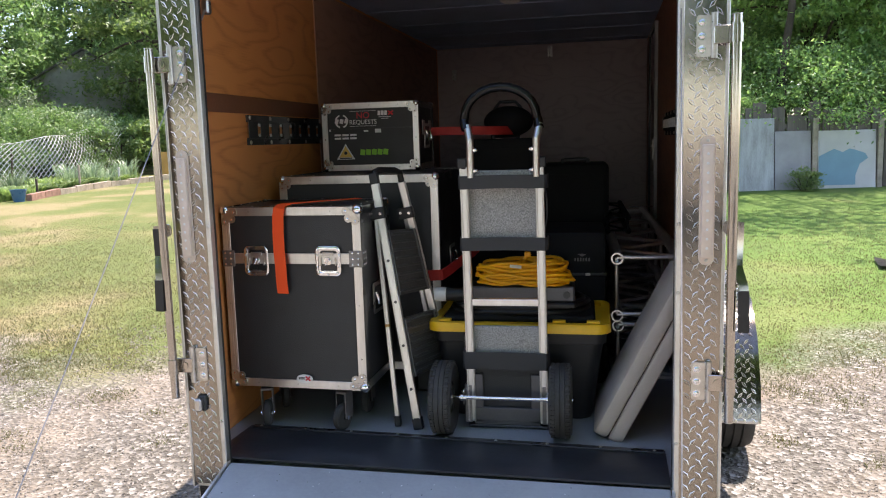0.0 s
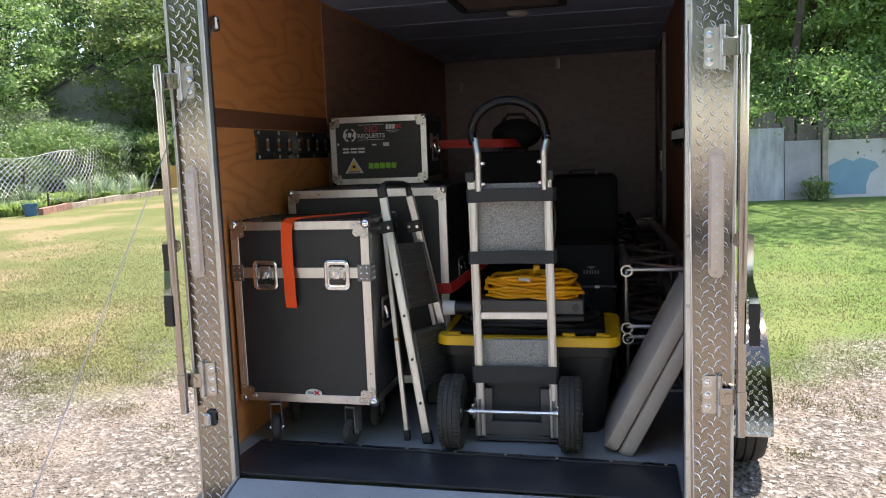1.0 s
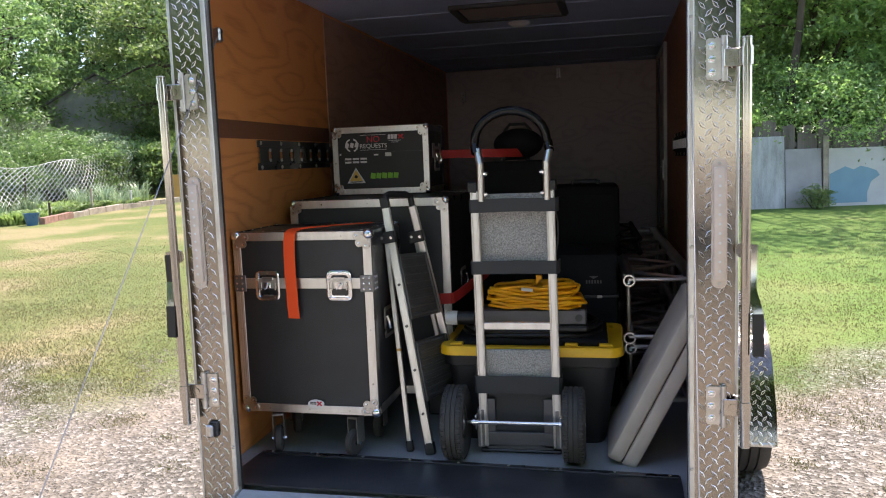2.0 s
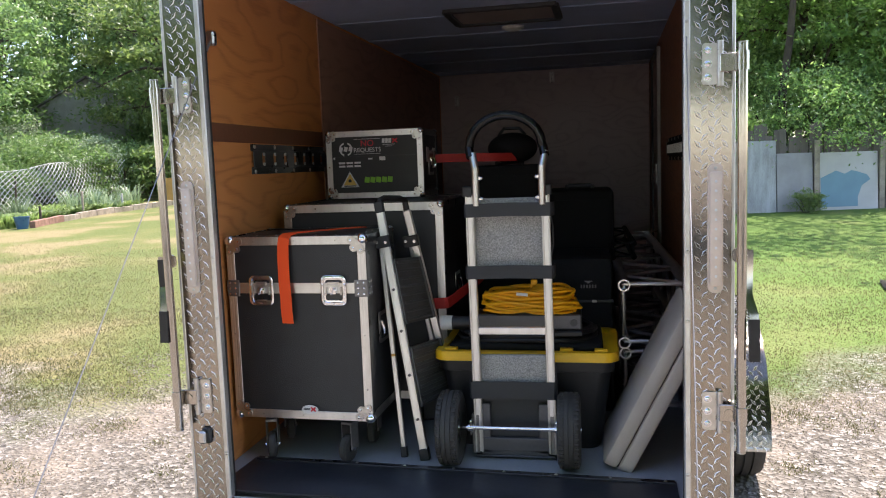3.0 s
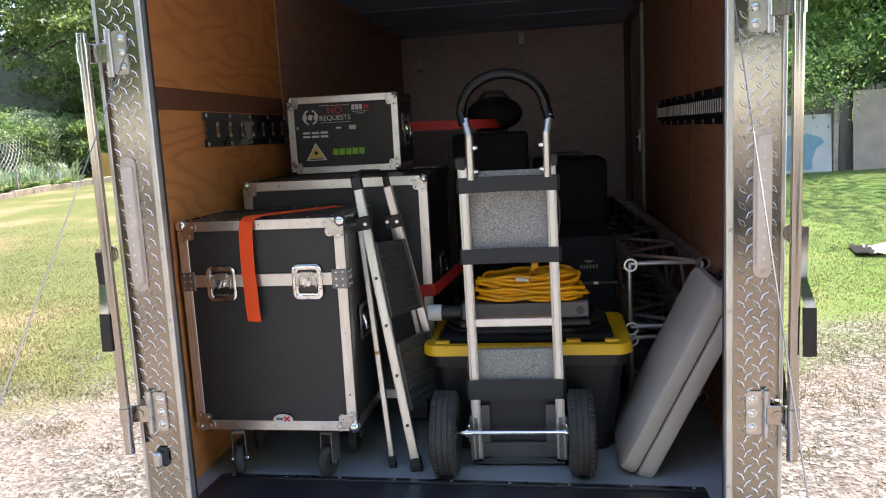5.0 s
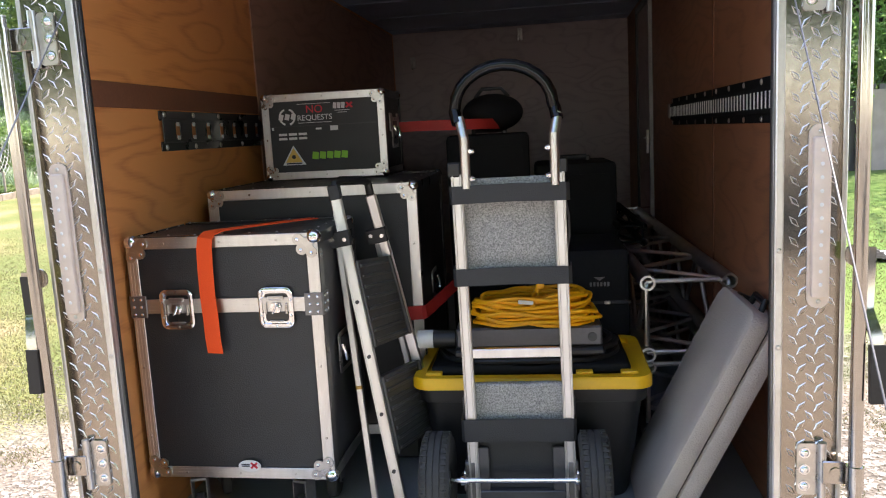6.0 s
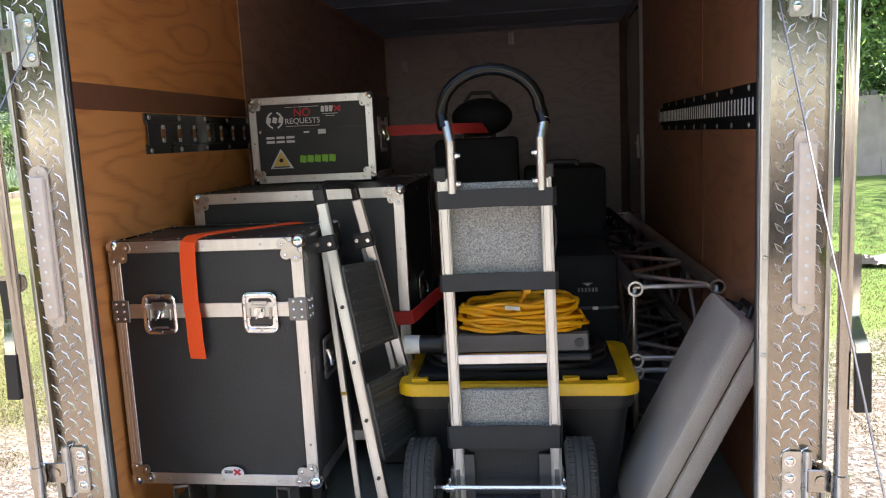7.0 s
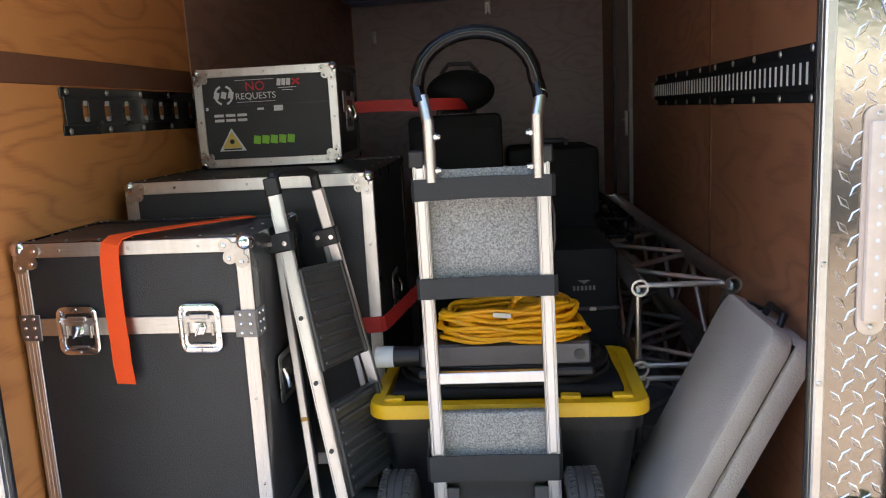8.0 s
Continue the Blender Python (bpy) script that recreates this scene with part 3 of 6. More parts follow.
low = [[bm.verts.new(v.co - Vector((0, 0, 0.006))) for v in row] for row in top]
for g in (top, low):
    for p, o in zip(g, g[1:]):
        for i in range(4):
            bm.faces.new((p[i], p[i + 1], o[i + 1], o[i]))
for a, b in ((top[0], low[0]), (top[-1], low[-1])):
    for i in range(4):
        bm.faces.new((a[i], a[i + 1], b[i + 1], b[i]))
for i in (0, 4):
    for a, b in zip(range(5), range(1, 6)):
        bm.faces.new((top[a][i], top[b][i], low[b][i], low[a][i]))
part("mat", bm, M_FLAP, flap)
bm = B()
bx(bm, (-0.02, 0.245, 0.015), (1.53, 0.026, 0.006), 0.001, Matrix.Rotation(radians(-1.8), 3, "Z"))
bar = part("hold_down_bar", bm, M_BLACKMETAL, flap)
bm = B()
for i in range(9):
    ball(bm, (-0.75 + 0.183 * i, 0.268 - 0.0058 * i, 0.019), 0.006, (1, 1, 0.5), 8)
part("screw", bm, M_STEEL, bar)

for s in (-1, 1):
    t = thing("ramp_cable", "thin steel cable holding the ramp door", "cable", group="ramp cables")
    bm = B()
    a, b = Vector((-0.79, 0.12, 1.57)) if s < 0 else Vector((0.772, 0.12, 1.6)), Vector((-0.652, -1.8, -0.455)) if s < 0 else Vector((0.63, -1.8, -0.455))
    pts = [a.lerp(b, i / 14) - Vector((0, 0, 0.006 * math.sin(math.pi * i / 14))) for i in range(15)]
    sweep(bm, pts, 0.0016, 6)
    part("wire_rope", bm, M_SLOT, t)
    bm = B()
    rod(bm, a, a + (b - a) * 0.02, 0.005, 8)
    bx(bm, a + Vector((0, 0.01, 0.01)), (0.03, 0.03, 0.05), 0.006)
    part("anchor", bm, M_STEEL, t)


def e_track(s, y0, y1, z, step, hole):
    """Horizontal logistic rail with slots, on a side wall."""
    x = s * W_IN
    t = thing("cargo_rail", "black steel slotted cargo rail screwed along the wall", "cargo rail", group="cargo rails")
    bm = B()
    mid, ln = (y0 + y1) / 2, y1 - y0
    inner = -s
    for dz in (-0.049, 0.049):
        bx(bm, (x + inner * 0.002, mid, z + dz), (0.004, ln, 0.026), 0.001)
    for dz in (-0.0345, 0.0345):
        bx(bm, (x + inner * 0.007, mid, z + dz), (0.012, ln, 0.004), 0.001)
    for dz in (-0.029, 0.029):
        bx(bm, (x + inner * 0.012, mid, z + dz), (0.003, ln, 0.011), 0.001)
    y = y0
    while y < y1 - 0.001:
        bx(bm, (x + inner * 0.012, y + (step - hole) / 2, z), (0.003, step - hole, 0.05), 0.0008)
        y += step
    part("rail", bm, M_BLACKMETAL if s < 0 else M_SOOT, t)
    # Pale zinc strips: light caught on the slot edges is put in as metal.
    bm = B()
    y = y0
    while y < y1 - 0.03:
        if s < 0:
            for dz in (-0.021, 0.021):
                bx(bm, (x + inner * 0.0135, y + step - hole / 2, z + dz), (0.003, 0.018, 0.013), 0.001)
        else:
            bx(bm, (x + inner * 0.0135, y + step - hole + 0.004, z), (0.005, 0.007, 0.046), 0.001)
        y += step
    tagged(part("slot_edge", bm, M_ZINC, t, "bright slot edges, caught light put in as pale zinc"), kind="stuff")
    bm = B()
    y = y0 + 0.03
    while y < y1:
        for dz in (-0.051, 0.051):
            ball(bm, (x + inner * 0.005, y, z + dz), 0.009, (0.5, 1, 1), 8)
        y += 0.2
    part("screw", bm, M_STEEL, t)
    return t


e_track(-1, 0.565, 1.395, 1.165, 0.112, 0.03)
right_rail = e_track(1, 0.35, 2.2, 1.155, 0.04, 0.014)
bm = B()
bx(bm, (W_IN - 0.009, 2.23, 1.16), (0.018, 0.06, 0.07), 0.008, segs=2)
part("end_cap", bm, M_VENT, right_rail, "tan plastic end cap")

vent = thing("roof_vent", "closed roof vent in a tan frame on the ceiling", "roof vent", pose(0.025, 1.72, CEIL))
bm = B()
for dx, dy, w, h in ((0, 0.2, 0.56, 0.04), (0, -0.2, 0.56, 0.04), (0.27, 0, 0.04, 0.36), (-0.27, 0, 0.04, 0.36)):
    bx(bm, (dx, dy, -0.01), (w, h, 0.02), 0.004)
part("frame", bm, M_DARK, vent)
bm = B()
bx(bm, (0, 0, -0.004), (0.5, 0.36, 0.008), 0.003)
part("cover", bm, M_VENT, vent)
lamp = thing("dome_light", "small round white dome light, switched off", "ceiling light", pose(0.024, 2.13, CEIL))
bm = B()
rod(bm, (0, 0, -0.01), (0, 0, 0), 0.062, 28)
part("base", bm, M_WHITEPL, lamp)
bm = B()
ball(bm, (0, 0, -0.008), 0.055, (1, 1, 0.35), 24)
part("diffuser", bm, M_WHITEPL, lamp)
for x, y, z in ((0.09, LEN - 0.012, 1.82), (-0.73, LEN - 0.012, 1.66)):
    hook = thing("wall_hook", "small pale hook on the front wall", "hook", pose(x, y, z))
    bm = B()
    bx(bm, (0, 0, 0), (0.04, 0.02, 0.09), 0.006)
    part("plate", bm, M_STEEL, hook)
    bm = B()
    sweep(bm, [(0, -0.01, 0.02), (0, -0.04, 0.0), (0, -0.05, -0.03), (0, -0.03, -0.05)], 0.005, 6)
    part("prong", bm, M_STEEL, hook)

# fender and wheel
fender = thing("wheel_fender", "aluminium tread plate fender over the trailer wheel", "fender")
prof = [(y - 0.17, z if z > -0.1 else -0.15) for y, z in ((1.16, -0.2), (1.19, 0.0), (1.30, 0.2), (1.46, 0.33), (1.62, 0.37), (2.06, 0.37), (2.24, 0.32), (2.40, 0.18), (2.48, 0.0), (2.5, -0.2))]
X0, X1 = 0.917, 1.2
bm = B()
a = [[bm.verts.new((x, y, z)) for y, z in prof] for x in (X0, X1)]
for i in range(len(prof) - 1):
    bm.faces.new((a[0][i], a[0][i + 1], a[1][i + 1], a[1][i]))
bmesh.ops.solidify(bm, geom=bm.faces[:], thickness=0.004)
part("top_sheet", bm, M_PLATE, fender)
bm = B()
inn = [(y - 0.17, z if z > -0.1 else -0.15) for y, z in ((1.22, -0.2), (1.36, 0.12), (1.55, 0.26), (1.82, 0.3), (2.1, 0.26), (2.3, 0.12), (2.44, -0.2))]
o1 = [bm.verts.new((X1, y, z)) for y, z in prof]
o2 = [bm.verts.new((X1, y, z)) for y, z in inn]
bm.faces.new(o1 + o2[::-1])
bmesh.ops.solidify(bm, geom=bm.faces[:], thickness=0.004)
part("skirt", bm, M_PLATE, fender)
bm = B()
for i in range(5):
    (y0, z0), (y1, z1) = prof[i], prof[i + 1]
    d = Vector((0, y1 - y0, z1 - z0))
    n = Vector((0, -d.z, d.y)).normalized()
    m = Matrix.Translation(Vector((0, (y0 + y1) / 2, (z0 + z1) / 2)) + n * 0.003 + Vector(((X0 + X1) / 2, 0, 0))) @ Matrix((Vector((1, 0, 0)), d.normalized(), n)).transposed().to_4x4()
    tread(bm, m, 0.27, d.length)
tagged(part("tread_pattern", bm, M_PLATE, fender), kind="stuff").data.materials.append(M_BRIGHT)
bm = B()
rod(bm, (X1 - 0.012, 1.0, -0.145), (X0, 1.0, -0.145), 0.012, 10)
part("hem", bm, M_ALU2, fender)

wheel = thing("trailer_wheel", "black road tyre on a pale steel rim", "wheel", pose(1.135, 1.58, -0.14, 0, 90, 0))
bm = B()
lathe(bm, [(0.20, -0.085), (0.27, -0.105), (0.315, -0.098), (0.33, -0.07), (0.332, -0.045), (0.322, -0.044), (0.322, -0.036), (0.334, -0.035), (0.334, -0.005), (0.324, -0.004), (0.324, 0.004), (0.334, 0.005), (0.334, 0.035), (0.322, 0.036), (0.322, 0.044), (0.332, 0.045), (0.33, 0.07), (0.315, 0.098), (0.27, 0.105), (0.20, 0.085)], Matrix(), 48)
part("tyre", bm, M_RUBBER, wheel)
bm = B()
lathe(bm, [(0.205, -0.09), (0.21, 0.09), (0.16, 0.04), (0.05, 0.05), (0.04, -0.02)], Matrix(), 32)
part("rim", bm, M_WHITEPL, wheel)

for ob in list(scene.objects):
    if ob not in loose and ob.parent is None:
        ob.matrix_basis = TURNED @ ob.matrix_basis

# ---- cargo ----
def corner_fitting(case, x, y, z, sx, sz, big=1.0):
    """Ball corner with a three-lobed plate on the front face."""
    bm = B()
    ball(bm, (x - sx * 0.003, y + 0.012, z - sz * 0.003), 0.0165 * big, seg=16)
    c = part("ball_corner", bm, M_CHROME, case)
    bm = B()
    for dx, dz in ((0.006, 0.034), (0.034, 0.006), (0.027, 0.027)):
        rod(bm, (x - sx * dx * big, y - 0.0035, z - sz * dz * big), (x - sx * dx * big, y + 0.002, z - sz * dz * big), 0.0125 * big, 14)
    bx(bm, (x - sx * 0.016 * big, y - 0.0005, z - sz * 0.016 * big), (0.03 * big, 0.005, 0.03 * big), 0.002)
    plate = part("corner_plate", bm, M_STEEL, c)
    bm = B()
    for dx, dz in ((0.006, 0.036), (0.036, 0.006), (0.029, 0.029)):
        ball(bm, (x - sx * dx * big, y - 0.004, z - sz * dz * big), 0.0042 * big, (1, 0.6, 1), 8)
    part("rivet", bm, M_CHROME, plate)


def butterfly_latch(case, x, y, z):
    """Recessed twist latch: a flanged dish with a stepped well, a hook plate above and a winged knob on a boss."""
    m = Matrix.Translation((x, y, z)) @ FRONT
    bm = B()
    loops = ((0.098, 0.112, 0.02, 0.0), (0.098, 0.112, 0.02, 0.002), (0.094, 0.108, 0.018, 0.003), (0.078, 0.09, 0.011, 0.003), (0.075, 0.087, 0.01, -0.004), (0.066, 0.078, 0.009, -0.0045), (0.063, 0.075, 0.008, -0.006))
    ring = [[bm.verts.new(m @ Vector((px, py, d))) for px, py in rounded(w, h, r)] for w, h, r, d in loops]
    k = len(ring[0])
    for p, o in zip(ring, ring[1:]):
        for i in range(k):
            bm.faces.new((p[i], p[(i + 1) % k], o[(i + 1) % k], o[i]))
    bm.faces.new(ring[-1])
    dish = part("latch", bm, M_CHROME, case)
    bm = B()
    prism(bm, rounded(0.064, 0.076, 0.008), Matrix.Translation((x, y + 0.0058, z)) @ FRONT, 0.002)
    part("well_plate", bm, M_BLACKMETAL, dish, "dark plate in the dish")
    bm = B()
    bx(bm, (x, y - 0.001, z + 0.027), (0.044, 0.006, 0.012), 0.0015)
    bx(bm, (x, y - 0.004, z + 0.031), (0.036, 0.003, 0.004), 0.001)
    bx(bm, (x, y - 0.004, z + 0.022), (0.036, 0.003, 0.004), 0.001)
    part("hook_plate", bm, M_STEEL, dish)
    bm = B()
    prism(bm, [(-0.012, 0.013), (0.012, 0.013), (0.015, 0.002), (0.009, -0.013), (-0.009, -0.013), (-0.015, 0.002)], Matrix.Translation((x, y - 0.0005, z)) @ FRONT, 0.004)
    part("latch_boss", bm, M_CHROME, dish)
    bm = B()
    rod(bm, (x, y - 0.012, z - 0.001), (x, y, z - 0.001), 0.0105, 18)
    bx(bm, (x, y - 0.014, z - 0.001), (0.005, 0.006, 0.03), 0.0015, Matrix.Rotation(radians(25), 3, "Y"))
    part("wing_knob", bm, M_CHROME, dish)
    for s in (-1, 1):
        bm = B()
        bx(bm, (x + s * 0.029, y - 0.001, z - 0.002), (0.005, 0.006, 0.03), 0.001)
        part("latch_bar", bm, M_STEEL, dish)
    bm = B()
    bx(bm, (x, y - 0.0005, z - 0.037), (0.04, 0.005, 0.004), 0.001)
    part("latch_bar", bm, M_STEEL, dish)
    bm = B()
    for px, pz in ((-0.043, 0.022), (-0.043, -0.022), (0.043, 0.022), (0.043, -0.022), (0, 0.05), (0, -0.05), (-0.038, 0.045), (0.038, 0.045), (-0.038, -0.045), (0.038, -0.045)):
        ball(bm, (x + px, y - 0.0035, z + pz), 0.0036, (1, 0.6, 1), 8)
    part("rivet", bm, M_CHROME, dish)


def recessed_handle(case, x, y, z):
    """Spring handle in a dish on the right side."""
    bm = B()
    prism(bm, rounded(0.13, 0.12, 0.012), Matrix.Translation((x, y, z)) @ SIDE_R, 0.003)
    h = part("handle", bm, M_STEEL, case)
    bm = B()
    prism(bm, rounded(0.1, 0.09, 0.01), Matrix.Translation((x + 0.0032, y, z)) @ SIDE_R, 0.001)
    part("dish", bm, M_BLACKMETAL, h)
    bm = B()
    sweep(bm, [(x + 0.006, y - 0.045, z + 0.025), (x + 0.014, y - 0.045, z), (x + 0.014, y - 0.04, z - 0.02), (x + 0.014, y + 0.04, z - 0.02), (x + 0.014, y + 0.045, z), (x + 0.006, y + 0.045, z + 0.025)], 0.006, 8)
    part("bail", bm, M_CHROME, h)


def flight_case(name, label, w, d, h, m, trim, split=None, latches=(), mid_rivets=3, big=1.0):
    """Black laminate panels in aluminium edging with ball corners; front at y = 0, base at z = 0."""
    case = thing(name, label, "flight case", m)
    bm = B()
    bx(bm, (0, d / 2, h / 2), (w - 0.008, d - 0.008, h - 0.008))
    part("shell", bm, M_BLACKLAM, case)
    e = trim
    bars = []
    for z in (e / 2, h - e / 2):
        bars.append(((0, 0.0005, z), (w - 0.02, 0.005, e), "x"))
        bars.append(((0, d, z), (w - 0.02, 0.005, e), "x"))
    for x in (-w / 2 + e / 2, w / 2 - e / 2):
        bars.append(((x, 0.0, h / 2), (e, 0.005, h - 0.02), "z"))
        bars.append(((x, d, h / 2), (e, 0.005, h - 0.02), "z"))
    for c, s, ax in bars:
        bm = B()
        bx(bm, c, s, 0.0012)
        for k in (-0.28, 0.0, 0.28):
            off = (0, -0.0026, k * e) if ax == "x" else (k * e, -0.0026, 0)
            sz = (s[0], 0.0014, 0.003) if ax == "x" else (0.003, 0.0014, s[2])
            if c[1] < 0.01:
                bx(bm, Vector(c) + Vector(off), sz)
        part("edge_bar", bm, M_ALU, case)
    for x in (-w / 2, w / 2):
        for z in (e / 2, h - e / 2):
            bm = B()
            bx(bm, (x, d / 2, z), (0.005, d - 0.02, e), 0.0012)
            part("side_bar", bm, M_BLACKMETAL if z > h / 2 else M_ALU, case)
        for y in (e / 2, d - e / 2):
            bm = B()
            bx(bm, (x, y, h / 2), (0.005, e, h - 0.02), 0.0012)
            part("side_bar", bm, M_BLACKMETAL, case)
    for y in (e / 2, d - e / 2):
        bm = B()
        bx(bm, (0, y, h), (w - 0.02, e, 0.004), 0.0012)
        part("top_bar", bm, M_BLACKMETAL, case)
    bm = B()
    for i in range(7):
        for y in (0.022, d - 0.022):
            ball(bm, (-w / 2 + w * (i + 0.5) / 7, y, h + 0.003), 0.004, (1, 1, 0.5), 8)
    for i in range(5):
        for x in (-w / 2 + 0.03, w / 2 - 0.03):
            ball(bm, (x, d * (i + 0.5) / 5, h + 0.003), 0.004, (1, 1, 0.5), 8)
    for i in range(mid_rivets):
        for z in (e / 2, h - e / 2):
            ball(bm, (-w / 2 + w * (i + 0.7) / (mid_rivets + 0.4), -0.004, z), 0.0036, (1, 0.5, 1), 8)
        for x in (-w / 2 + e / 2, w / 2 - e / 2):
            ball(bm, (x, -0.004, h * (i + 0.6) / (mid_rivets + 0.4)), 0.0036, (1, 0.5, 1), 8)
    part("rivet", bm, M_STEEL, case)
    for sx in (-1, 1):
        for sz in (-1, 1):
            corner_fitting(case, sx * (w / 2 - 0.009), -0.004, h / 2 + sz * (h / 2 - 0.009), sx, sz, big)
            bm = B()
            ball(bm, (sx * (w / 2 - 0.011), d - 0.011, h / 2 + sz * (h / 2 - 0.011)), 0.018, seg=12)
            part("ball_corner", bm, M_CHROME, case)
    if split:
        bm = B()
        bx(bm, (0, -0.0005, split), (w - 2 * e * 0.5, 0.006, 0.04), 0.0012)
        for k in (-0.012, 0.0, 0.012):
            bx(bm, (0, -0.0036, split + k), (w - e, 0.0014, 0.004))
        part("split_band", bm, M_ALU, case)
        for sx in (-1, 1):
            bm = B()
            bx(bm, (sx * (w / 2 - 0.022), -0.005, split), (0.05, 0.004, 0.062), 0.0015)
            bx(bm, (sx * (w / 2 + 0.0035), 0.022, split), (0.004, 0.05, 0.062), 0.0015)
            cl = part("band_clip", bm, M_SLOT, case)
            bm = B()
            for i in range(2):
                for j in range(3):
                    ball(bm, (sx * (w / 2 - 0.01 - 0.022 * i), -0.0075, split - 0.021 + 0.021 * j), 0.0042, (1, 0.6, 1), 8)
                    ball(bm, (sx * (w / 2 + 0.006), 0.01 + 0.022 * i, split - 0.021 + 0.021 * j), 0.0042, (0.6, 1, 1), 8)
            part("rivet", bm, M_CHROME, cl)
    for lx in latches:
        butterfly_latch(case, lx, -0.006, split - 0.008)
    return case


def caster(case, x, y, turn):
    bm = B()
    m = pose(x, y, 0, 0, 0, turn)
    g = bx(bm, (0, 0, -0.004), (0.085, 0.075, 0.006), 0.002)
    for s in (-1, 1):
        bx(bm, (s * 0.021, -0.016, -0.075), (0.004, 0.05, 0.1), 0.0015)
    bx(bm, (0, -0.01, -0.024), (0.046, 0.06, 0.012), 0.003)
    bmesh.ops.transform(bm, matrix=m, verts=bm.verts)
    c = part("caster", bm, M_SLOT, case)
    bm = B()
    lathe(bm, [(0.012, -0.013), (0.042, -0.015), (0.05, -0.01), (0.052, 0), (0.05, 0.01), (0.042, 0.015), (0.012, 0.013)], m @ Matrix.Translation((0, -0.03, -0.121)) @ Matrix.Rotation(radians(90), 4, "Y"), 24)
    part("wheel", bm, M_RUBBER, c, "black rubber caster wheel")
    bm = B()
    rod(bm, m @ Vector((-0.028, -0.03, -0.121)), m @ Vector((0.028, -0.03, -0.121)), 0.008, 10)
    part("axle", bm, M_CHROME, c)


case1 = flight_case("flight_case", "tall black flight case with aluminium edges standing on casters", 0.552, 0.36, 0.695, pose(-0.595, 0.312, 0.176, 0, 0, -2.6), 0.032, 0.502, (-0.139, 0.148), big=1.25)
for x, y, a in ((-0.165, 0.07, 20), (0.165, 0.07, -15), (-0.19, 0.28, 30), (0.19, 0.28, 0)):
    caster(case1, x, y, a)
recessed_handle(case1, 0.279, 0.17, 0.33)
bm = B()
m = Matrix.Translation((0.03, -0.0065, 0.04)) @ FRONT
prism(bm, [(0.033 * math.cos(i * math.pi / 12), 0.017 * math.sin(i * math.pi / 12)) for i in range(24)], m, 0.003)
badge = part("badge", bm, M_WHITE, case1, "white oval maker's badge")
bm = B()
bx(bm, (0.019, -0.0102, 0.04), (0.024, 0.0014, 0.003))
bx(bm, (0.019, -0.0102, 0.045), (0.024, 0.0014, 0.003))
part("badge_bar", bm, M_BLACK, badge)
bm = B()
for a in (40, -40):
    bx(bm, (0.044, -0.0102, 0.042), (0.024, 0.0014, 0.006), 0, Matrix.Rotation(radians(a), 3, "Y"))
part("badge_mark", bm, M_REDPRINT, badge)

strap = thing("orange_strap", "bright orange-red webbing strap hanging over a flight case", "strap", pose(-0.595, 0.312, 0.176, 0, 0, -2.6))
bm = B()
ribbon(bm, [(-0.0325, -0.02, 0.372), (-0.033, -0.026, 0.42), (-0.034, -0.024, 0.47), (-0.0395, -0.019, 0.53), (-0.0405, -0.016, 0.6), (-0.039, -0.014, 0.66), (-0.036, -0.01, 0.69), (-0.029, 0.004, 0.702), (-0.012, 0.03, 0.706), (0.06, 0.14, 0.705), (0.13, 0.245, 0.703), (0.17, 0.30, 0.702)], 0.047, 0.0025, (1, -0.12, 0))
part("webbing", bm, M_ORANGE, strap)

case2 = flight_case("flight_case", "wide black flight case with aluminium edges on the floor", 0.698, 0.70, 0.845, pose(-0.464, 0.772, 0.118), 0.034, big=1.1)
for x in (-0.26, 0.26):
    for y in (0.1, 0.6):
        bm = B()
        bx(bm, (x, y, -0.056), (0.09, 0.09, 0.115), 0.01)
        part("skid_block", bm, M_BLACK, case2)
recessed_handle(case2, 0.351, 0.3, 0.45)

case3 = flight_case("small_flight_case", "small black rack case covered with stickers on a bigger case", 0.478, 0.36, 0.324, pose(-0.525, 1.235, 0.9665), 0.028, big=1.0)
bm = B()
bx(bm, (0, -0.0015, 0.202), (0.42, 0.003, 0.003))
bx(bm, (0.17, -0.002, 0.202), (0.06, 0.004, 0.005))
part("lid_seam", bm, M_DARK, case3)
recessed_handle(case3, 0.242, 0.17, 0.16)
for y in (0.09, 0.25):
    bm = B()
    bx(bm, (0.244, y, 0.2), (0.006, 0.05, 0.07), 0.002)
    part("side_latch", bm, M_STEEL, case3)


def sticker(bm, x, z, w, h, lift=0.0022):
    bx(bm, (x, -lift, z), (w, 0.0012, h))


bm = B()
sx, sz = -0.14, 0.238
mr = Matrix.Translation((sx, -0.002, sz)) @ FRONT
for a in range(20):
    if a in (4, 5, 14, 15):
        continue
    t0, t1 = 2 * math.pi * a / 20, 2 * math.pi * (a + 1) / 20
    prism(bm, [(0.033 * math.cos(t0), 0.033 * math.sin(t0)), (0.033 * math.cos(t1), 0.033 * math.sin(t1)), (0.026 * math.cos(t1), 0.026 * math.sin(t1)), (0.026 * math.cos(t0), 0.026 * math.sin(t0))], mr, 0.001)
for dx in (-0.024, 0.0, 0.024):
    bx(bm, (sx + dx, -0.0025, sz), (0.017, 0.0012, 0.022), 0, Matrix.Rotation(radians(15), 3, "Y"))
part("ring_sticker", bm, M_WHITE, case3, "white ring sticker")
bm = B()
for x in (-0.162, -0.123, -0.084):
    for dz in (0.008, -0.008):
        sticker(bm, x, 0.164 + dz, 0.032, 0.009)
part("white_wordmark", bm, M_WHITE, case3, "white bar-like sticker")
bm = B()
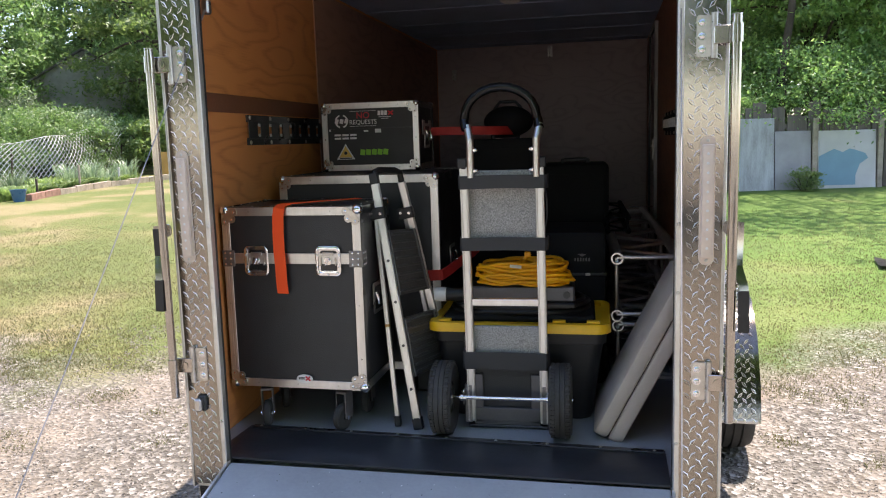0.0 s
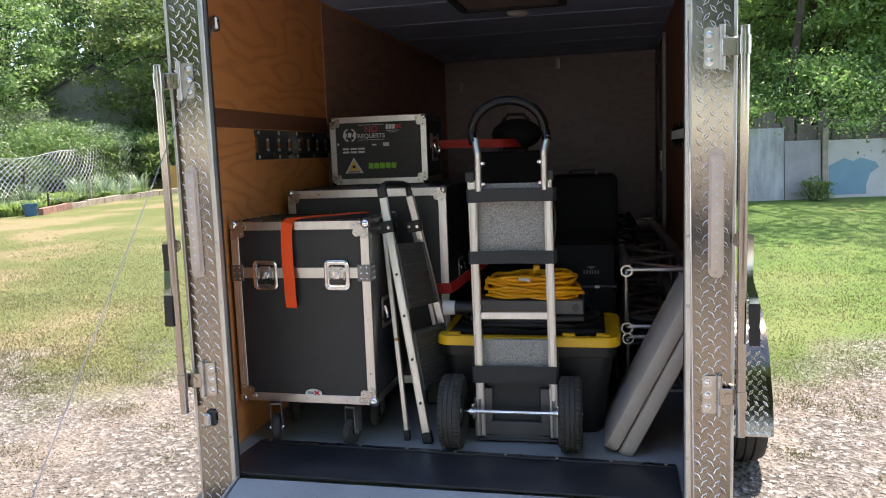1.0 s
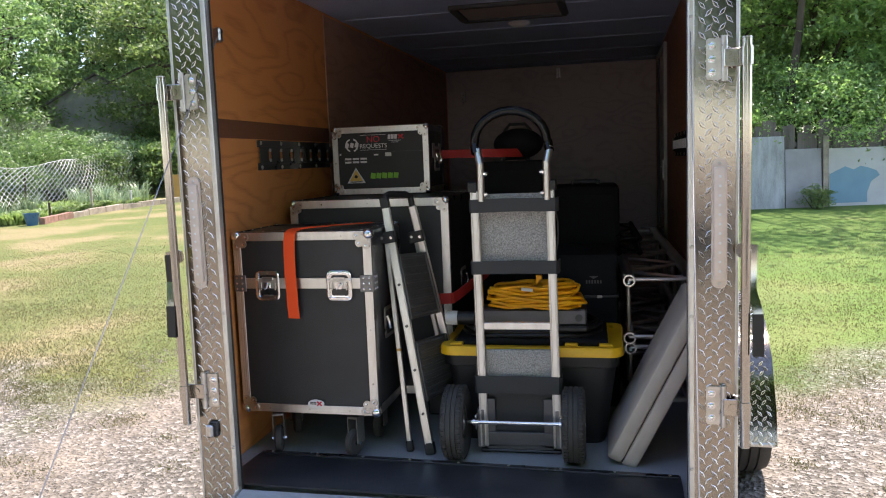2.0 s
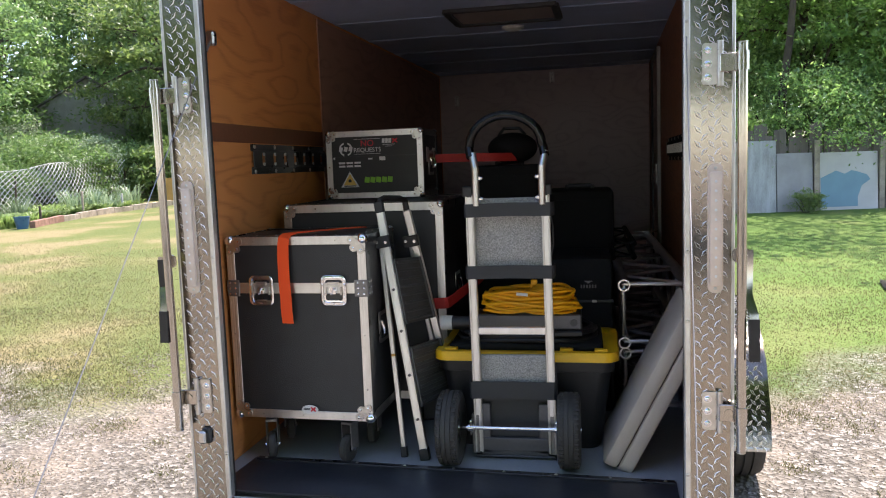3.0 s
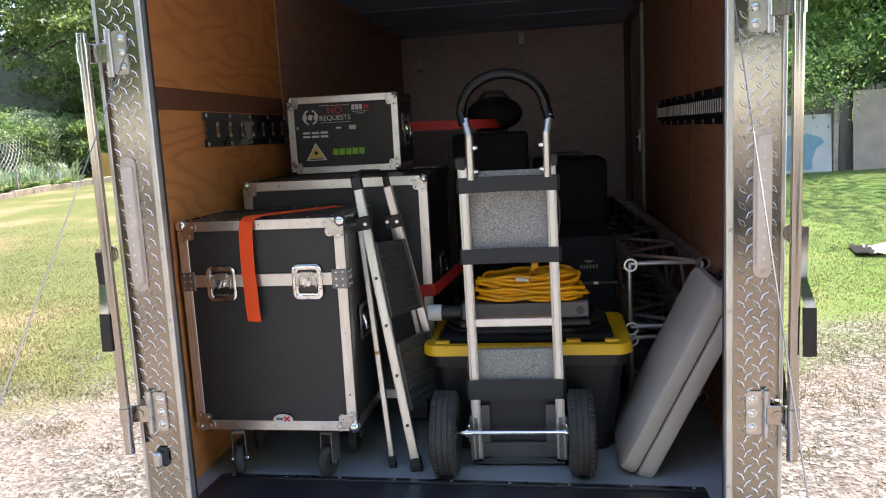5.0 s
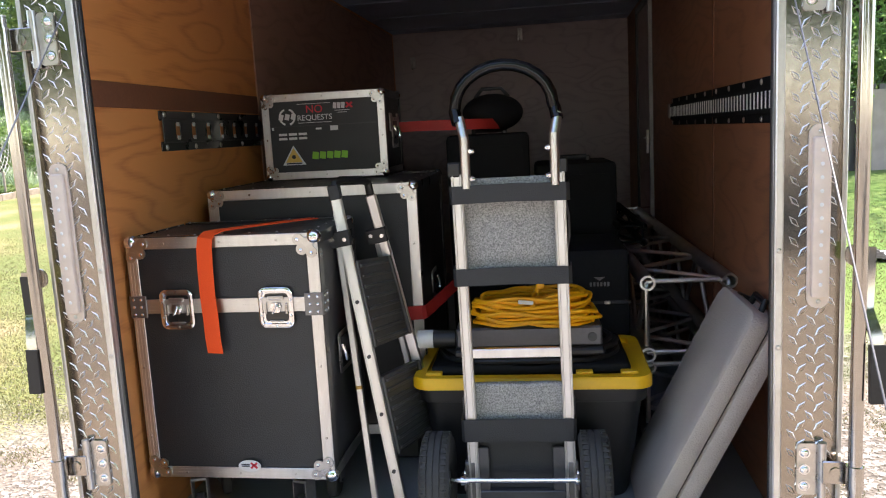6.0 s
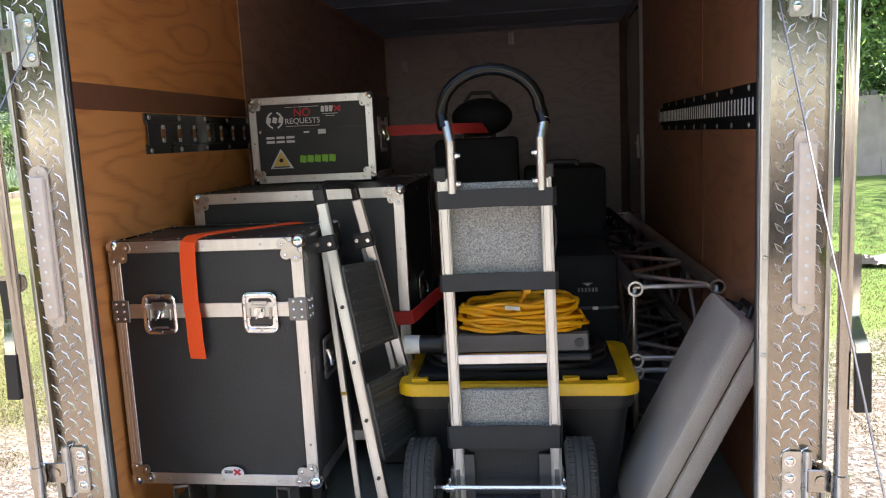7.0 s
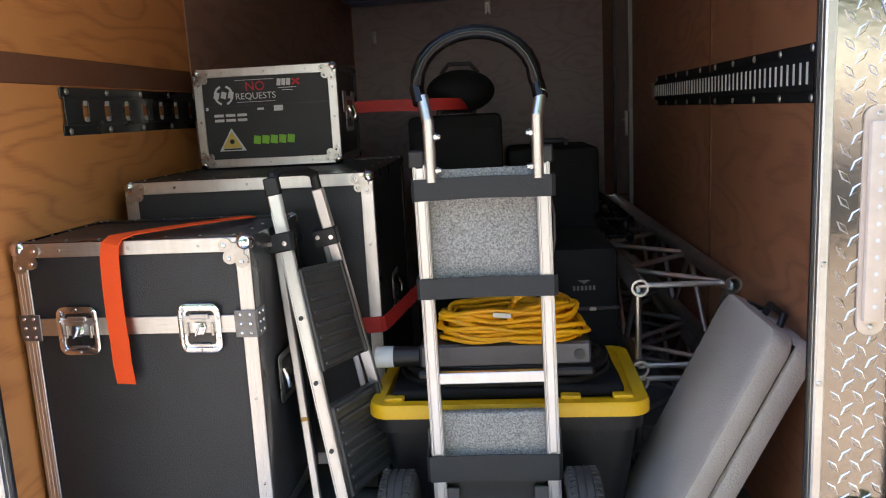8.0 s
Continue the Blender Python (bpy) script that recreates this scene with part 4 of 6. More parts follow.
for i in range(5):
    bx(bm, (-0.04 + 0.0285 * i, -0.0022, 0.088), (0.024, 0.0012, 0.027), 0, Matrix.Rotation(radians(8), 3, "Y"))
part("green_wordmark", bm, M_GREEN, case3, "lime green sticker bars")
bm = B()
prism(bm, [(-0.046, -0.03), (0.046, -0.03), (0, 0.045)], Matrix.Translation((-0.125, -0.002, 0.085)) @ FRONT, 0.001)
tri = part("triangle_sticker", bm, M_WHITE, case3, "white and yellow triangle sticker")
bm = B()
prism(bm, [(-0.033, -0.02), (0.033, -0.02), (0, 0.035)], Matrix.Translation((-0.125, -0.0034, 0.085)) @ FRONT, 0.001)
part("triangle_centre", bm, M_YELPRINT, tri)
bm = B()
bx(bm, (-0.125, -0.0036, 0.061), (0.06, 0.001, 0.005))
rod(bm, (-0.125, -0.006, 0.086), (-0.125, -0.0036, 0.086), 0.008, 12)
part("triangle_bar", bm, M_BLACK, tri)
bm = B()
for i in range(3):
    bx(bm, (0.048 + 0.016 * i, -0.0022, 0.272), (0.013, 0.0012, 0.022), 0, Matrix.Rotation(radians(8), 3, "Y"))
sticker(bm, 0.075, 0.254, 0.06, 0.002)
sticker(bm, 0.075, 0.246, 0.035, 0.002)
part("maker_sticker", bm, M_WHITE, case3)
bm = B()
for a in (38, -38):
    bx(bm, (0.104, -0.0022, 0.272), (0.03, 0.0012, 0.007), 0, Matrix.Rotation(radians(a), 3, "Y"))
part("maker_cross", bm, M_REDPRINT, case3)
m = FRONT
letters("NO", 0.042, M_REDPRINT, case3, Matrix.Translation((-0.033, -0.0022, 0.262)) @ m, "red_lettering")
letters("REQUESTS", 0.0295, M_WHITE, case3, Matrix.Translation((-0.033, -0.0022, 0.231)) @ m, "white_lettering")
for z in (0.284, 0.213):
    bm = B()
    sticker(bm, -0.033, z, 0.13, 0.0016)
    part("rule_line", bm, M_WHITE, case3)
for x, z, w, h in ((0.04, 0.189, 0.03, 0.018), (-0.02, 0.189, 0.022, 0.007), (-0.2, 0.196, 0.008, 0.012)):
    bm = B()
    sticker(bm, x, z, w, h)
    part("small_sticker", bm, M_WHITE, case3)

# red ratchet straps
t = thing("red_strap", "red ratchet strap drawn across the load", "strap", group="red straps")
bm = B()
ribbon(bm, [(-0.29, 1.50, 1.145), (-0.2, 1.5, 1.147), (-0.1, 1.496, 1.145), (-0.01, 1.5, 1.143), (0.05, 1.53, 1.142), (0.12, 1.6, 1.14), (0.16, 1.75, 1.14)], 0.042, 0.003, (0, 0, 1))
part("webbing", bm, M_RED, t)
t = thing("red_strap", "red ratchet strap round the corner of a flight case", "strap", group="red straps")
bm = B()
ribbon(bm, [(-0.33, 0.766, 0.53), (-0.2, 0.764, 0.533), (-0.118, 0.764, 0.536), (-0.106, 0.772, 0.537), (-0.09, 0.81, 0.545), (0.0, 1.0, 0.605), (0.06, 1.2, 0.67), (0.09, 1.49, 0.72)], 0.045, 0.003, (0, 0, 1))
part("webbing", bm, M_RED, t)


# black loudspeakers in the dark behind
def speaker(m, w, d, h, label):
    t = thing("loudspeaker", label, "loudspeaker", m, "loudspeakers")
    bm = B()
    bx(bm, (0, d / 2, h / 2), (w, d, h), 0.02, segs=2)
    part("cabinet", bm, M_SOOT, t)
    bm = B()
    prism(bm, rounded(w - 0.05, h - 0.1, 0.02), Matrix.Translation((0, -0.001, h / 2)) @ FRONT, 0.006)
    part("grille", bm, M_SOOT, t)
    bm = B()
    rod(bm, (-0.06, d / 2, h + 0.016), (0.06, d / 2, h + 0.016), 0.012, 10)
    for s in (-1, 1):
        bx(bm, (s * 0.066, d / 2, h + 0.008), (0.02, 0.03, 0.03), 0.005)
    part("handle", bm, M_DARK, t)
    return t


speaker(pose(0.08, 1.5, 0), 0.34, 0.42, 1.1, "tall black loudspeaker with a strap round it")
speaker(pose(0.44, 1.62, 0), 0.34, 0.42, 0.96, "black loudspeaker standing among the load")
bag = thing("round_bag", "soft black round bag on a loudspeaker", "bag", pose(0.1, 1.68, 1.112))
bm = B()
ball(bm, (0, 0, 0.075), 0.13, (1, 0.8, 0.62), 24)
part("body", bm, M_SOOT, bag)
bm = B()
sweep(bm, [(-0.07, -0.02, 0.14), (-0.04, -0.03, 0.175), (0.04, -0.03, 0.175), (0.07, -0.02, 0.14)], 0.008, 8)
part("carry_loop", bm, M_BLACK, bag)

moving = thing("stage_light_case", "black moulded case with a small white mark", "equipment case", pose(0.40, 0.995, 0))
bm = B()
bx(bm, (0, 0.2, 0.345), (0.36, 0.4, 0.69), 0.025, segs=2)
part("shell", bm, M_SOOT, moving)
bm = B()
bx(bm, (0, 0.2, 0.5), (0.368, 0.408, 0.012), 0.004)
part("lid_joint", bm, M_DARK, moving)
bm = B()
for i in range(6):
    bx(bm, (0.045 + 0.012 * i, -0.0012, 0.565), (0.007, 0.002, 0.014))
prism(bm, [(-0.02, 0), (0.02, 0), (0, -0.012)], Matrix.Translation((0.075, -0.0008, 0.59)) @ FRONT, 0.001)
part("white_mark", bm, M_GREYBOX, moving, "grey maker's mark bars")
bm = B()
bx(bm, (0.1, -0.004, 0.5), (0.022, 0.008, 0.012), 0.003)
part("latch", bm, M_STEEL, moving)

# folded step ladder
lad = thing("step_ladder", "folded aluminium step ladder with dark plastic steps, leaning", "step ladder")
A0, A1 = Vector((-0.146, 0.39, 0.0)), Vector((-0.309, 0.47, 0.985))
B0, B1 = Vector((-0.042, 0.66, 0.0)), Vector((-0.236, 0.60, 0.97))


def channel(bm, a, b, w, d, side):
    """A rectangular hollow rail from a to b; side points across its width."""
    a, b = Vector(a), Vector(b)
    t = (b - a).normalized()
    u = Vector(side)
    u = (u - t * u.dot(t)).normalized()
    r = Matrix((u, t.cross(u), t)).transposed()
    bx(bm, (a + b) / 2, (w, d, (b - a).length), 0.003, r)


bm = B()
channel(bm, A0.lerp(A1, 0.02), A0.lerp(A1, 0.965), 0.03, 0.022, (1, 0, 0))
for s in (-1, 1):
    channel(bm, A0.lerp(A1, 0.02) + Vector((s * 0.0125, -0.0125, 0)), A0.lerp(A1, 0.92) + Vector((s * 0.0125, -0.0125, 0)), 0.004, 0.004, (1, 0, 0))
part("rail", bm, M_ALU, lad)
bm = B()
channel(bm, B0.lerp(B1, 0.02), B0.lerp(B1, 0.97), 0.03, 0.022, (1, 0, 0))
part("rail", bm, M_ALU, lad)
for a, b in ((A0 + Vector((-0.087, 0.022, 0.0)), A0.lerp(A1, 0.84) + Vector((-0.022, 0.012, 0))), (B0 + Vector((-0.05, 0.03, 0.0)), B0.lerp(B1, 0.86) + Vector((-0.02, 0.014, 0)))):
    bm = B()
    channel(bm, a.lerp(b, 0.02), b, 0.02, 0.016, (1, 0, 0))
    leg = part("back_leg", bm, M_ALU, lad)
    bm = B()
    channel(bm, a, a.lerp(b, 0.05), 0.025, 0.022, (1, 0, 0))
    part("foot", bm, M_BLACK, leg, "black rubber foot")
for a, b in ((A0, A1), (B0, B1)):
    bm = B()
    channel(bm, a, a.lerp(b, 0.045), 0.038, 0.03, (1, 0, 0))
    part("foot", bm, M_BLACK, lad, "black rubber foot")
    bm = B()
    channel(bm, a.lerp(b, 0.82) + Vector((-0.012, -0.004, 0)), a.lerp(b, 0.865) + Vector((-0.012, -0.004, 0)), 0.062, 0.034, (1, 0, 0))
    br = part("hinge_bracket", bm, M_BLACK, lad, "black plastic hinge bracket")
    bm = B()
    for dx in (-0.03, 0.004):
        p = a.lerp(b, 0.843) + Vector((dx, -0.022, 0))
        rod(bm, p + Vector((0, -0.003, 0)), p + Vector((0, 0.004, 0)), 0.006, 10)
    part("rivet", bm, M_CHROME, br)
bm = B()
channel(bm, A0.lerp(A1, 0.955), A0.lerp(A1, 0.998), 0.034, 0.027, (1, 0, 0))
sweep(bm, [A0.lerp(A1, 0.975), A1 + Vector((0.004, 0.006, 0.002)), A1.lerp(B1, 0.2) + Vector((0, 0, 0.012)), A1.lerp(B1, 0.8) + Vector((0, 0, 0.016)), B1 + Vector((0, 0, 0.008)), B0.lerp(B1, 0.97)], 0.0125, 10)
part("top_handle", bm, M_BLACK, lad, "black plastic grab handle")
for lo, hi in ((0.52, 0.775), (0.2, 0.43)):
    bm = B()
    c = [A0.lerp(A1, lo), B0.lerp(B1, lo), B0.lerp(B1, hi), A0.lerp(A1, hi)]
    n = (c[1] - c[0]).cross(c[3] - c[0]).normalized()
    if n.y > 0:
        n = -n
    c = [c[0].lerp(c[1], 0.07), c[1].lerp(c[0], 0.07), c[2].lerp(c[3], 0.07), c[3].lerp(c[2], 0.07)]
    lo_v = [bm.verts.new(p - n * 0.012) for p in c]
    hi_v = [bm.verts.new(p + n * 0.012) for p in c]
    bm.faces.new(lo_v)
    bm.faces.new(hi_v)
    for i in range(4):
        bm.faces.new((lo_v[i], lo_v[(i + 1) % 4], hi_v[(i + 1) % 4], hi_v[i]))
    step = part("step", bm, M_STEP, lad, "dark ribbed plastic step")
    for i in range(8):
        f = (i + 0.5) / 8
        p, q = c[0].lerp(c[3], f) + n * 0.014, c[1].lerp(c[2], f) + n * 0.014
        bm = B()
        channel(bm, p.lerp(q, 0.06), p.lerp(q, 0.94), 0.012, 0.011, c[3] - c[0])
        part("slat", bm, M_STEP, step)
    for p, q in ((c[0], c[3]), (c[1], c[2])):
        bm = B()
        channel(bm, p + n * 0.014, q + n * 0.014, 0.012, 0.012, n)
        part("step_rim", bm, M_STEP, step)
for f in (0.16, 0.33, 0.5, 0.66):
    bm = B()
    p = A0.lerp(A1, f) + Vector((0.0, -0.0145, 0))
    rod(bm, p + Vector((0, -0.002, 0)), p + Vector((0, 0.003, 0)), 0.0055, 10)
    part("rivet", bm, M_DARK, lad)
bm = B()
a, b = A0 + Vector((-0.087, 0.022, 0.0)), A0.lerp(A1, 0.84) + Vector((-0.022, 0.012, 0))
channel(bm, a.lerp(b, 0.47) + Vector((0, -0.0045, 0)), a.lerp(b, 0.487) + Vector((0, -0.0045, 0)), 0.0205, 0.009, (1, 0, 0))
part("rail_sticker", bm, M_OCHRE, lad, "small orange sticker on the rail")

# hand truck
ht = thing("hand_truck", "aluminium hand truck with pneumatic tyres and a black loop grip", "hand truck")
HY = 0.425
RL, RR = (0.056, 0.049), (0.331, 0.325)   # x at foot and at head of each rail
for x0, x1 in (RL, RR):
    bm = B()
    channel(bm, (x0 + 0.003, HY, 0.03), (x1, HY, 1.0), 0.031, 0.026, (1, 0, 0))
    for s in (-1, 1):
        channel(bm, (x0 + 0.003 + s * 0.011, HY - 0.0145, 0.03), (x1 + s * 0.011, HY - 0.0145, 1.0), 0.008, 0.004, (1, 0, 0))
    rail = part("rail", bm, M_ALU, ht)
    bm = B()
    sgn = -1 if x0 < 0.2 else 1
    bx(bm, (x1 + sgn * 0.006, HY, 1.012), (0.036, 0.034, 0.04), 0.004)
    part("end_cap", bm, M_BLACK, rail)
for z, w in ((0.494, 0.027), (0.06, 0.05), (0.94, 0.022), (0.27, 0.022)):
    bm = B()
    bx(bm, (0.193, HY, z), (0.25, 0.02, w), 0.002)
    part("rung", bm, M_ALU if z > 0.1 else M_GREYBOX, ht)
for x in (0.075, 0.315):
    bm = B()
    rod(bm, (x, HY - 0.012, 0.96), (x, HY - 0.012, 1.10), 0.0135, 14)
    rod(bm, (x, HY - 0.012, 1.09), (x - (0.012 if x < 0.2 else -0.012), HY + 0.01, 1.15), 0.0135, 14)
    part("grip_tube", bm, M_ALU, ht)
bm = B()
arc = [(0.062 - 0.004, HY + 0.006, 1.135), (0.05, HY + 0.02, 1.17)]
for i in range(13):
    a = math.pi * (1 - i / 12)
    arc.append((0.184 + 0.132 * math.cos(a), HY + 0.02, 1.176 + 0.11 * math.sin(a)))
arc += [(0.321, HY + 0.02, 1.165), (0.326, HY + 0.006, 1.135)]
sweep(bm, arc, 0.0165, 14)
part("loop_grip", bm, M_GLOSS, ht, "glossy black loop grip")
for x, s in ((0.075, 1), (0.315, -1)):
    for z in (0.985, 1.06):
        bm = B()
        ball(bm, (x + s * 0.0205, HY - 0.012, z), 0.0068, seg=10)
        rod(bm, (x, HY - 0.012, z), (x + s * 0.018, HY - 0.012, z), 0.0085, 6)
        part("bolt", bm, M_CHROME, ht)
bm = B()
rod(bm, (-0.06, 0.375, 0.137), (0.44, 0.375, 0.137), 0.0075, 14)
part("axle", bm, M_CHROME, ht)
for x0, s in ((0.035, -1), (0.352, 1)):
    bm = B()
    bx(bm, (x0, 0.4, 0.137), (0.006, 0.075, 0.055), 0.004)
    bx(bm, (x0 - s * 0.012, 0.425, 0.1), (0.03, 0.03, 0.15), 0.004)
    br = part("axle_bracket", bm, M_SLOT, ht)
    bm = B()
    rod(bm, (x0 + s * 0.012, 0.375, 0.137), (x0 - s * 0.008, 0.375, 0.137), 0.014, 12)
    ball(bm, (x0, 0.36, 0.165), 0.007, seg=8)
    part("hub_nut", bm, M_CHROME, br)
for wx in (-0.041, 0.396):
    m = Matrix.Translation((wx, 0.375, 0.137)) @ Matrix.Rotation(radians(90), 4, "Y")
    bm = B()
    lathe(bm, [(0.06, -0.03), (0.1, -0.042), (0.122, -0.041), (0.133, -0.031), (0.136, -0.02), (0.1325, -0.0195), (0.1325, -0.0165), (0.137, -0.016), (0.1372, -0.002), (0.134, -0.0015), (0.134, 0.0015), (0.1372, 0.002), (0.137, 0.016), (0.1325, 0.0165), (0.1325, 0.0195), (0.136, 0.02), (0.133, 0.031), (0.122, 0.041), (0.1, 0.042), (0.06, 0.03)], m, 48)
    for i in range(48):
        for s in (-1, 1):
            r = Matrix.Rotation(2 * math.pi * (i + 0.25 * s) / 48, 4, "Z")
            bx(bm, (0, 0, 0), (0.005, 0.0055, 0.016), 0)
            bmesh.ops.transform(bm, matrix=m @ r @ Matrix.Translation((0.1345, 0, s * 0.0265)), verts=bm.verts[-8:])
    tyre = part("tyre", bm, M_RUBBER, ht, "black ribbed pneumatic tyre")
    bm = B()
    lathe(bm, [(0.012, -0.03), (0.03, -0.03), (0.045, -0.012), (0.065, -0.026), (0.066, 0.026), (0.045, 0.012), (0.03, 0.03), (0.012, 0.03)], m, 28)
    part("rim", bm, M_STEEL, tyre)
bm = B()
bx(bm, (0.193, HY, 0.04), (0.25, 0.01, 0.045), 0.002)
for s in (-1, 1):
    bx(bm, (0.193 + s * 0.108, HY, 0.12), (0.035, 0.01, 0.19), 0.002)
bx(bm, (0.193, HY + 0.05, 0.012), (0.3, 0.11, 0.008), 0.002)
part("toe_plate", bm, M_GREYBOX, ht)

for (z0, z1, dy, label) in ((0.70, 0.985, 0.034, "grey flecked felt moving blanket strapped to the hand truck"), (0.25, 0.398, 0.034, "grey flecked felt blanket strapped low on the hand truck")):
    t = thing("moving_blanket", label, "blanket", group="felt blankets")
    for k in range(3):
        bm = B()
        w = 0.285 - 0.012 * k
        bx(bm, (0.192, HY + 0.0265 + 0.016 * k, (z0 + z1) / 2 - 0.004 * k), (w, 0.0155, z1 - z0), 0.0075, segs=3)
        bmesh.ops.subdivide_edges(bm, edges=[e for e in bm.edges if e.calc_length() > 0.1], cuts=9, use_grid_fill=True)
        for v in bm.verts:
            v.co.y += 0.004 * noise.noise(v.co * 14) - (0.006 if k == 0 else 0) * max(0, 1 - ((v.co.x - 0.192) / 0.11) ** 2)
            v.co.x += 0.003 * noise.noise(v.co * 11 + Vector((3, 1, 2)))
        part("fold", bm, M_FELT, t)
    for s in (-1, 1):
        bm = B()
        sweep(bm, [(0.192 + s * 0.142, HY + 0.03, z1 - 0.02), (0.192 + s * 0.158, HY + 0.02, (z0 + z1) / 2 + 0.03), (0.192 + s * 0.158, HY + 0.02, (z0 + z1) / 2 - 0.03), (0.192 + s * 0.142, HY + 0.03, z0 + 0.02)], 0.003, 6)
        part("binding", bm, M_GREYBOX, t)
for z0, z1 in ((0.918, 0.967), (0.690, 0.738), (0.238, 0.303)):
    t = thing("rubber_band", "wide black elastic band round the hand truck", "elastic band", group="elastic bands")
    bm = B()
    zc, w = (z0 + z1) / 2, z1 - z0
    ribbon(bm, [(0.028, HY + 0.05, zc), (0.030, HY - 0.01, zc), (0.036, HY - 0.019, zc), (0.11, HY - 0.0185, zc + 0.0015), (0.193, HY - 0.018, zc + 0.003), (0.28, HY - 0.0185, zc + 0.001), (0.343, HY - 0.019, zc), (0.351, HY - 0.01, zc), (0.353, HY + 0.05, zc)], w, 0.004, (0, 0, 1))
    part("band", bm, M_STRAP, t)
# Black sheet added to give the dark seen in the toe plate's cutout.
t = thing("black_cover", "black sheet added for the dark in the toe plate cutout", "cloth", pose(0.193, HY + 0.02, 0.15))
bm = B()
bx(bm, (0, 0, 0), (0.245, 0.006, 0.17), 0.002)
part("cloth", bm, M_STRAP, t)

# tote with its yellow lid
tote = thing("storage_tote", "black plastic storage tote with a yellow lid", "storage tote", pose(0.226, 0.512, 0.008, 0, 0, -1.5))
bm = B()
loops = []
for z, w, d in ((-0.008, 0.56, 0.36), (0.012, 0.575, 0.375), (0.30, 0.655, 0.42), (0.305, 0.68, 0.445), (0.345, 0.685, 0.45)):
    loops.append([bm.verts.new((x, y + 0.232, z)) for x, y in rounded(w, d, 0.05, 5)])
for p, o in zip(loops, loops[1:]):
    for i in range(len(p)):
        bm.faces.new((p[i], p[(i + 1) % len(p)], o[(i + 1) % len(p)], o[i]))
bm.faces.new(loops[0][::-1])
bm.faces.new(loops[-1])
part("tub", bm, M_BLACK, tote)
for x in (-0.2, -0.1, 0.1, 0.2):
    bm = B()
    bx(bm, (x, 0.036, 0.16), (0.012, 0.014, 0.26), 0.003)
    part("rib", bm, M_BLACK, tote)
bm = B()
loops = []
for z, w, d, r in ((0.345, 0.702, 0.462, 0.05), (0.347, 0.712, 0.472, 0.055), (0.372, 0.712, 0.472, 0.055), (0.382, 0.702, 0.462, 0.05), (0.382, 0.635, 0.40, 0.04), (0.367, 0.645, 0.39, 0.04), (0.367, 0.60, 0.34, 0.03)):
    loops.append([bm.verts.new((x, y + 0.232, z)) for x, y in rounded(w, d, r, 6)])
for p, o in zip(loops, loops[1:]):
    for i in range(len(p)):
        bm.faces.new((p[i], p[(i + 1) % len(p)], o[(i + 1) % len(p)], o[i]))
bm.faces.new(loops[-1])
lid = part("lid", bm, M_YEL, tote, "yellow snap-on lid")
for x in (-0.29, 0.16, 0.29):
    bm = B()
    bx(bm, (x, 0.045, 0.383), (0.05, 0.03, 0.012), 0.003)
    part("lid_lug", bm, M_YEL, lid)
bm = B()
bx(bm, (0.0, -0.0065, 0.358), (0.075, 0.002, 0.009), 0.0005)
part("label_strip", bm, M_WHITE, lid, "small pale label, unreadable")

# cables and gear on the lid
rng = random.Random(11)
cab = thing("black_cable_coil", "thick black cables coiled on the tote lid", "cable")
for k in range(7):
    bm = B()
    rx, ry = 0.275 - 0.012 * (k % 4), 0.165 - 0.01 * (k % 4)
    pts = [(0.225 + rx * (abs(math.cos(a)) ** 0.7) * math.copysign(1, math.cos(a)) + rng.uniform(-0.004, 0.004), 0.74 + ry * math.sin(a), 0.418 + 0.011 * (k // 2) + 0.004 * math.sin(3 * a + k)) for a in [2 * math.pi * i / 40 for i in range(40)]]
    sweep(bm, pts, 0.0095, 8, closed=True)
    part("loop", bm, M_BLACK, cab)
pad = thing("black_cable_bag", "flat black cable bag covering the tote lid", "bag", pose(0.226, 0.758, 0.378))
bm = B()
bx(bm, (0, 0, 0.016), (0.60, 0.37, 0.036), 0.014, segs=3)
bmesh.ops.subdivide_edges(bm, edges=[e for e in bm.edges if e.calc_length() > 0.1], cuts=10, use_grid_fill=True)
for v in bm.verts:
    v.co.z += 0.008 * noise.noise(v.co * 9) * (1 if v.co.z > 0.01 else 0)
part("fabric", bm, M_SOOT, pad)
box = thing("grey_bar_fixture", "grey metal bar fixture lying on cables on the tote", "light fixture", pose(0.226, 0.66, 0.452))
bm = B()
bx(bm, (0, 0, 0.038), (0.44, 0.13, 0.062), 0.006)
part("housing", bm, M_GREYBOX, box)
bm = B()
bx(bm, (0, -0.01, -0.004), (0.45, 0.16, 0.022), 0.006)
part("base_bar", bm, M_BLACK, box)
for x in (-0.19, 0.19):
    bm = B()
    rod(bm, (x, -0.069, 0.036), (x, -0.064, 0.036), 0.014, 16)
    part("knob", bm, M_DARK, box)
tube = thing("black_pipe", "short black pipe with a pale end cap", "pipe", pose(-0.06, 0.655, 0.476))
bm = B()
rod(bm, (-0.01, 0, 0), (0.06, 0, 0), 0.028, 20)
part("barrel", bm, M_BLACK, tube)
bm = B()
rod(bm, (-0.058, 0, 0), (-0.01, 0, 0), 0.029, 20)
part("end_cap", bm, M_WHITEPL, tube, "pale grey end cap")

cord = thing("extension_cord", "bright yellow extension cord, coiled in many loops", "extension cord", pose(0.232, 0.655, 0.524))
